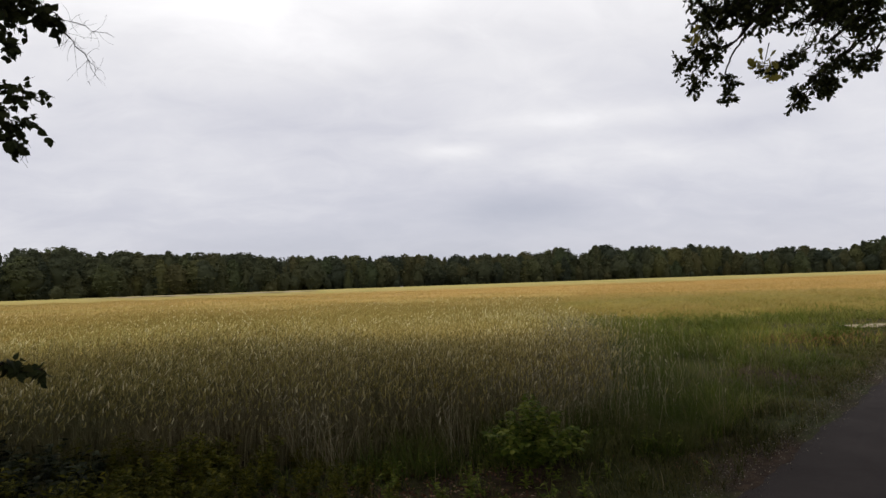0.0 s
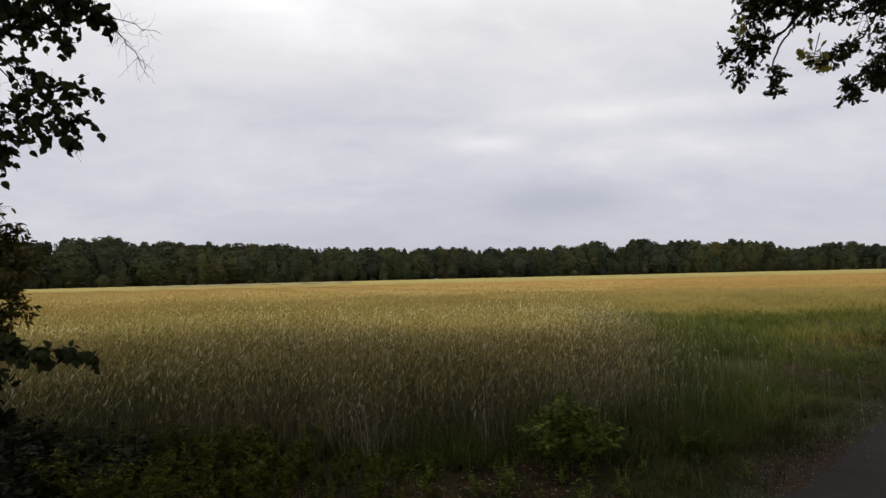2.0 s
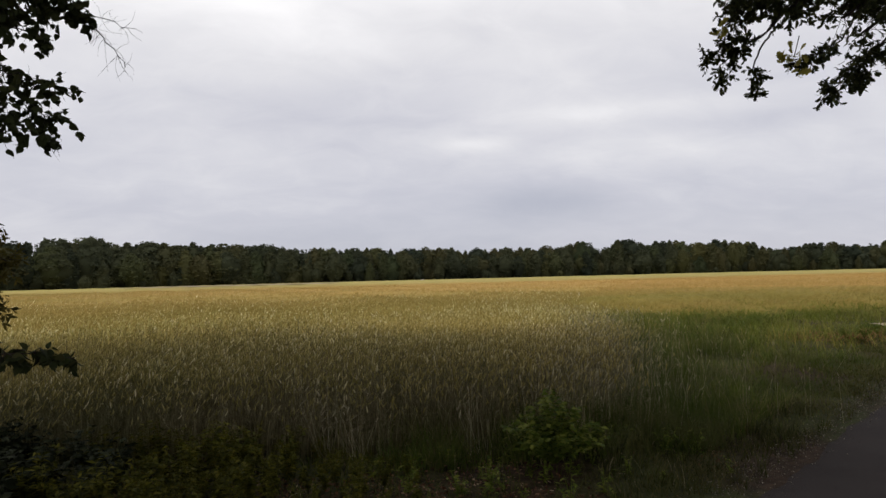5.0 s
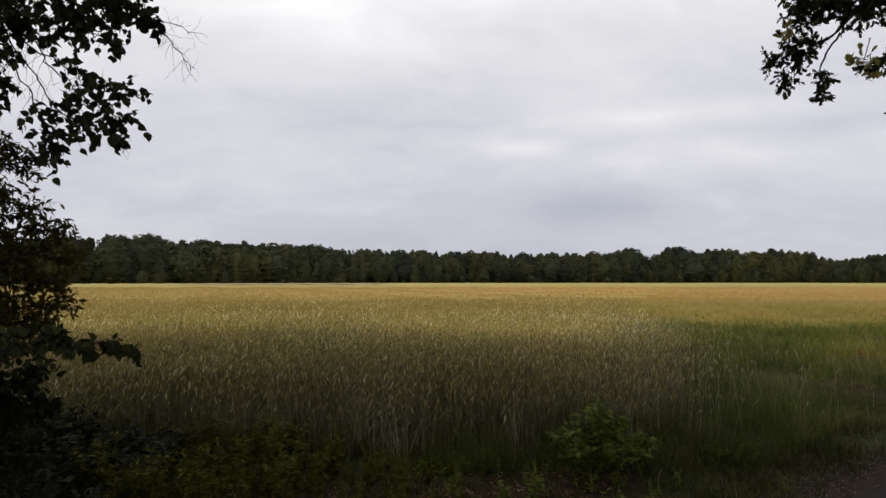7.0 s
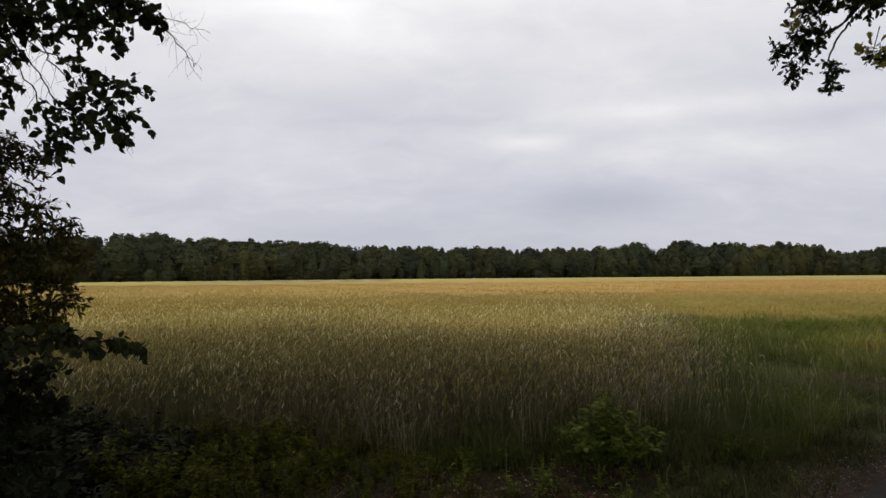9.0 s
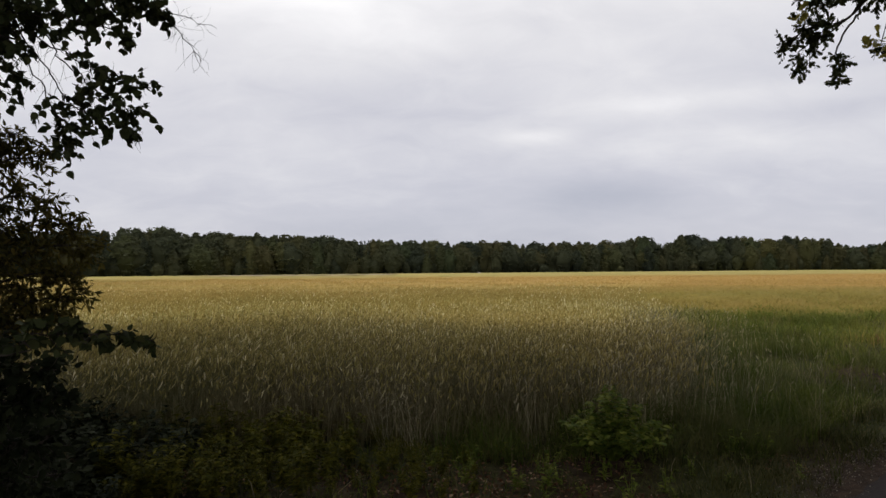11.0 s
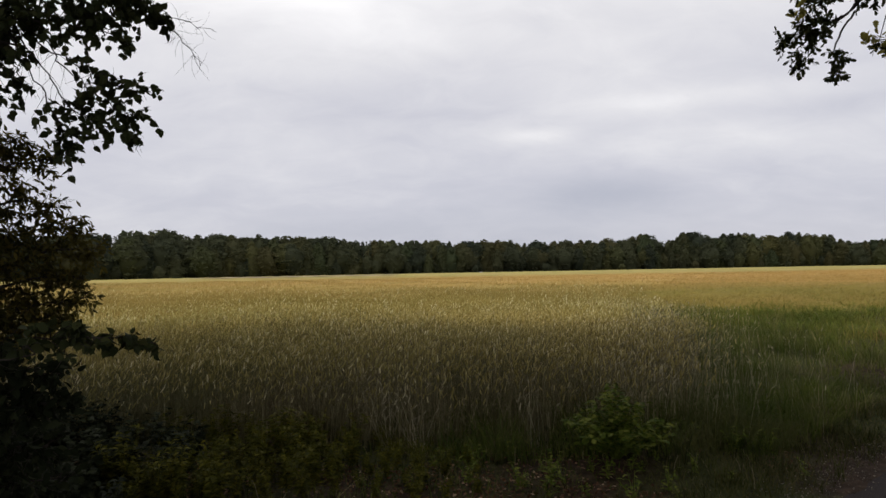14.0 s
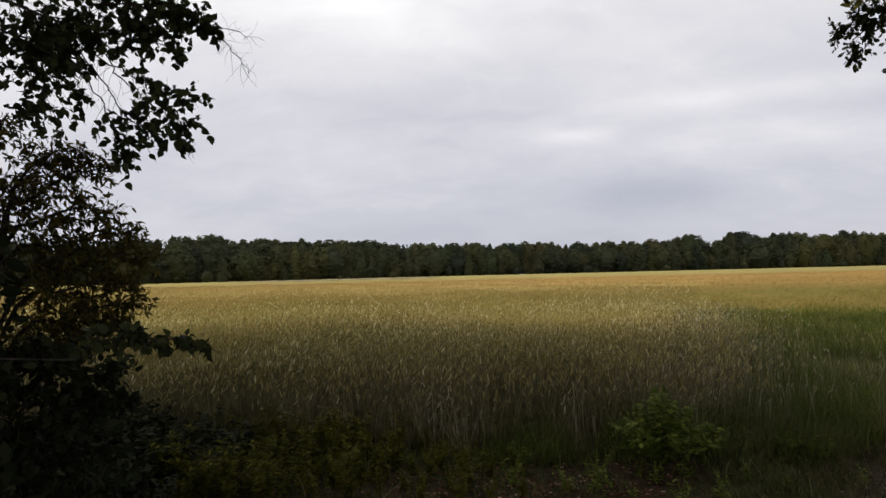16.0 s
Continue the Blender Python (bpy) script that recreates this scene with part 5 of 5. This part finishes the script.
def build_bank_plants():
    rng = np.random.default_rng(101)
    kinds = [weed_model(s, 0.40, 0.085, WEED, "yellow-green leafy weed on the shaded bank", "leafy_weed", "weeds on the bank", LANCE_LOW, 7, 26) for s in (1, 2, 3)]
    spots = []
    for _ in range(900):
        x, y = rng.uniform(-4.6, 0.2), rng.uniform(4.35, 5.95)
        dense = 0.0 if x < -2.75 else 0.5 if x < -2.4 else 1.0 if x < -0.9 else 0.35
        if rng.random() < dense and all((x - a) ** 2 + (y - b) ** 2 > 0.022 for a, b in spots):
            spots.append((x, y))
    for i, (x, y) in enumerate(spots):
        s = rng.uniform(0.55, 1.1) * (1.0 if x < -0.9 else 0.6)
        m = pose(x, y, soil_height(x, y) - 0.01, rng.normal(0, 4), rng.normal(0, 4), rng.uniform(0, 360))
        ob = kinds[i] if i < 3 else kinds[i % 3]
        if i < 3:
            ob.matrix_basis = m
        else:
            ob = copy_thing(ob, m)
        ob.scale = (s, s, s)
    # dark ground cover added below the thicket, shade put into its colour
    dim = [weed_model(s, 0.34, 0.075, FOOT_LEAF, "dark ground cover below the thicket, shade put into its colour", "shade_toned_weed", "weeds below the thicket", BROAD, 8, 20, 0.55) for s in (5, 6)]
    for i in range(64):
        x, y = rng.uniform(-4.3, -2.35), rng.uniform(3.9, 6.0)
        m = pose(x, y, soil_height(x, y) - 0.01, 0, 0, rng.uniform(0, 360))
        ob = dim[i] if i < 2 else copy_thing(dim[i % 2], m)
        ob.matrix_basis = m
        s = rng.uniform(0.7, 1.35)
        ob.scale = (s, s, s)
    # low green plants among the litter
    low = [weed_model(s, 0.2, 0.06, BUSH_LEAF, "small dark green plant among fallen leaves", "low_plant", "low plants on the bank", LANCE, 4, 8, 0.6) for s in (11, 12)]
    for i in range(46):
        x, y = rng.uniform(-0.8, 3.4), rng.uniform(4.5, 6.2)
        if road_side(x, y) > -0.35:
            x -= 1.6
        m = pose(x, y, soil_height(x, y) - 0.01, 0, 0, rng.uniform(0, 360))
        ob = low[i] if i < 2 else copy_thing(low[i % 2], m)
        ob.matrix_basis = m
        s = rng.uniform(0.6, 1.2)
        ob.scale = (s, s, s)
    # the young bush on the bank: a mound of leafy shoots, tallest in the middle
    bush = thing("young_bush", 1.33, 5.36, 0, "young bright green bush with broad leaves on the bank", "bush")
    mats, pos = [], []
    for i in range(74):
        a, u = rng.uniform(0, 6.283), rng.random() ** 0.6
        tip = np.array([math.cos(a) * 0.50 * u, math.sin(a) * 0.45 * u, (0.80 - 0.48 * u ** 1.3) * rng.uniform(0.75, 1.06)])
        z = np.linspace(0, 1, 6)[:, None]
        line = tip * np.array([1, 1, 0]) * z ** 1.2 * 1.05 + np.array([0, 0, tip[2]]) * z ** 0.85
        part("stem", tri_mesh("stem", *tube(line, np.linspace(0.0045, 0.0015, 6), 3), BUSH_LEAF), bush)
        n = 22
        w = 1 - rng.random(n) ** 1.7 * 0.62
        ang = rng.uniform(0, 6.283, n)
        axis = unit(np.stack([np.cos(ang), np.sin(ang), rng.uniform(-0.25, 0.55, n)], 1) + 0.5 * tip * np.array([1, 1, 0]))
        mats.append(frames_from(axis, rng, np.array([0, 0, 1.0]) + rng.normal(0, 0.3, (n, 3)), rng.uniform(0.045, 0.085, n) * (1.2 - 0.35 * w)))
        pos.append(np.stack([np.interp(w, z[:, 0], line[:, c]) for c in range(3)], 1))
    bush.scale = (0.92, 0.92, 0.85)
    v, f = scatter(*BROAD, np.concatenate(mats), np.concatenate(pos))
    tagged(part("leaves", tri_mesh("leaves", v, f, BUSH_LEAF), bush), kind="stuff")
    # dead grass tuft at the edge of the grain
    n = 17
    for tx, ty, h0 in ((-0.66, 5.72, 0.66), (-0.36, 5.62, 0.52), (0.75, 5.85, 0.6)):
        tuft = thing("dry_grass_tuft", tx, ty, 0, "pale dry grass tuft with drooping seed heads", "grass", "dry grass tufts")
        h = rng.uniform(0.55, 1.1, n) * h0
        lean = (rng.normal(0, 0.22, (n, 2)) + np.array([-0.12, 0])) * h[:, None]
        base = np.stack([rng.normal(0, 0.06, n), rng.normal(0, 0.06, n), np.full(n, -0.01)], 1)
        v, f = scatter(*STEM, shear(h, np.full(n, 0.0018), lean), base)
        tagged(part("stem_mass", tri_mesh("stem_mass", v, f, DRY), tuft), kind="stuff")
        v, f = ears(base[:, 0] + lean[:, 0], base[:, 1] + lean[:, 1], h - 0.03, rng.uniform(0.045, 0.085, n), rng, SPIKE, 0.08)
        tagged(part("seed_mass", tri_mesh("seed_mass", v, f, DRY), tuft), kind="stuff")
    # dark docks and thistles standing in the verge
    dock = [weed_model(s, 0.50, 0.070, TALL_WEED, "coarse dark green weed standing in the verge grass", "tall_weed", "tall weeds in the verge", LANCE_LOW, 20, 24, 0.8) for s in (31, 32)]
    spots = ((9.5, 19.6), (9.9, 20.1), (10.2, 18.0), (10.6, 18.4), (11.0, 18.2), (10.0, 13.2), (10.5, 13.5), (11.0, 13.8), (11.4, 14.2), (8.9, 18.6), (9.4, 18.1), (7.9, 16.2), (9.3, 16.6))
    for i, (x, y) in enumerate(spots):
        m = pose(x, y, 0, 0, 0, rng.uniform(0, 360))
        ob = dock[i] if i < 2 else copy_thing(dock[i % 2], m)
        ob.matrix_basis = m
        s = rng.uniform(0.75, 1.15)
        ob.scale = (s * 2.0, s * 1.6, s * 0.72)


build_bank_plants()


# ======== flying insects ========
def insect(name, size, label):
    root = thing(name, 0, 0, 1, label, "insect")

    def blob(pname, centre, radii, mat):
        bm = bmesh.new()
        bmesh.ops.create_uvsphere(bm, u_segments=10, v_segments=7, radius=1)
        for v in bm.verts:
            taper = 1 - 0.25 * max(-v.co.y, 0)
            v.co = Vector(((v.co.x * taper) * radii[0], v.co.y * radii[1], v.co.z * taper * radii[2])) * size + Vector(centre) * size
        me = bpy.data.meshes.new(pname)
        bm.to_mesh(me)
        bm.free()
        me.materials.append(mat)
        return part(pname, smooth(me), root)

    blob("abdomen", (0, -0.28, 0), (0.17, 0.30, 0.15), CHITIN)
    blob("thorax", (0, 0.10, 0.02), (0.17, 0.18, 0.16), CHITIN)
    blob("head", (0, 0.32, 0.0), (0.13, 0.09, 0.11), CHITIN)
    for s in (-1, 1):
        v, f = leaf_shape([(0.02, 0.0), (0.12, 0.25), (0.17, 0.6), (0.10, 0.9), (0.01, 1.0)], 0.02, 0.05)
        m = np.array(Euler((0.35, 0, -s * 2.0)).to_matrix()) * 0.75 * size
        part("wing", tri_mesh("wing", v @ m.T + np.array([s * 0.1, 0.08, 0.14]) * size, f, WING), root)
    return root


fly = insect("fly", 0.013, "dark fly crossing in front of the grain")
midge = insect("midge", 0.008, "tiny midge flying against the pale sky")


def motions():
    walk(fly, [
        (0.0, pose(-2.600, 1.100, 0.600, 0, 0, -60)),
        (0.9, pose(-1.600, 1.000, 0.900, 0, 0, -70)),
        (1.1, pose(-0.273, 0.738, 1.531, 0, 10, -75)),
        (1.2, pose(-0.019, 0.651, 1.560, 15, 10, -75)),
        (1.3, pose(0.150, 0.496, 1.656, 30, 0, -75)),
        (1.4, pose(0.900, 0.480, 1.900, 20, 0, -80)),
        (2.0, pose(3.200, -0.600, 2.400, 0, 0, -100)),
        (16.0, pose(4.200, -1.600, 2.600, 0, 0, -140)),
    ])
    walk(midge, [
        (0.0, pose(2.400, 0.400, 1.900, 0, 0, 60)),
        (0.9, pose(1.900, 1.600, 2.100, 0, 0, 70)),
        (1.1, pose(0.216, 1.873, 2.320, 10, 0, 80)),
        (1.2, pose(-0.031, 1.856, 2.396, 10, 0, 80)),
        (1.3, pose(-0.327, 1.798, 2.458, 10, 0, 80)),
        (1.5, pose(-0.900, 1.400, 3.100, 0, 0, 100)),
        (6.0, pose(-2.200, -0.600, 2.900, 0, 0, 170)),
        (12.2, pose(-2.100, 0.800, 2.500, 0, 0, 250)),
        (12.5, pose(-0.710, 1.895, 2.191, 0, 0, 280)),
        (12.8, pose(-1.400, 1.300, 2.900, 0, 0, 330)),
        (13.6, pose(0.900, 0.500, 3.000, 0, 0, 390)),
        (14.1, pose(2.200, 1.200, 2.300, 0, 0, 430)),
        (14.3, pose(0.495, 1.881, 2.100, 0, 0, 440)),
        (14.4, pose(-0.205, 1.906, 2.202, 0, 0, 440)),
        (14.6, pose(-0.800, 1.300, 3.000, 0, 0, 450)),
        (16.0, pose(-2.400, -0.800, 3.000, 0, 0, 520)),
    ])


motions()
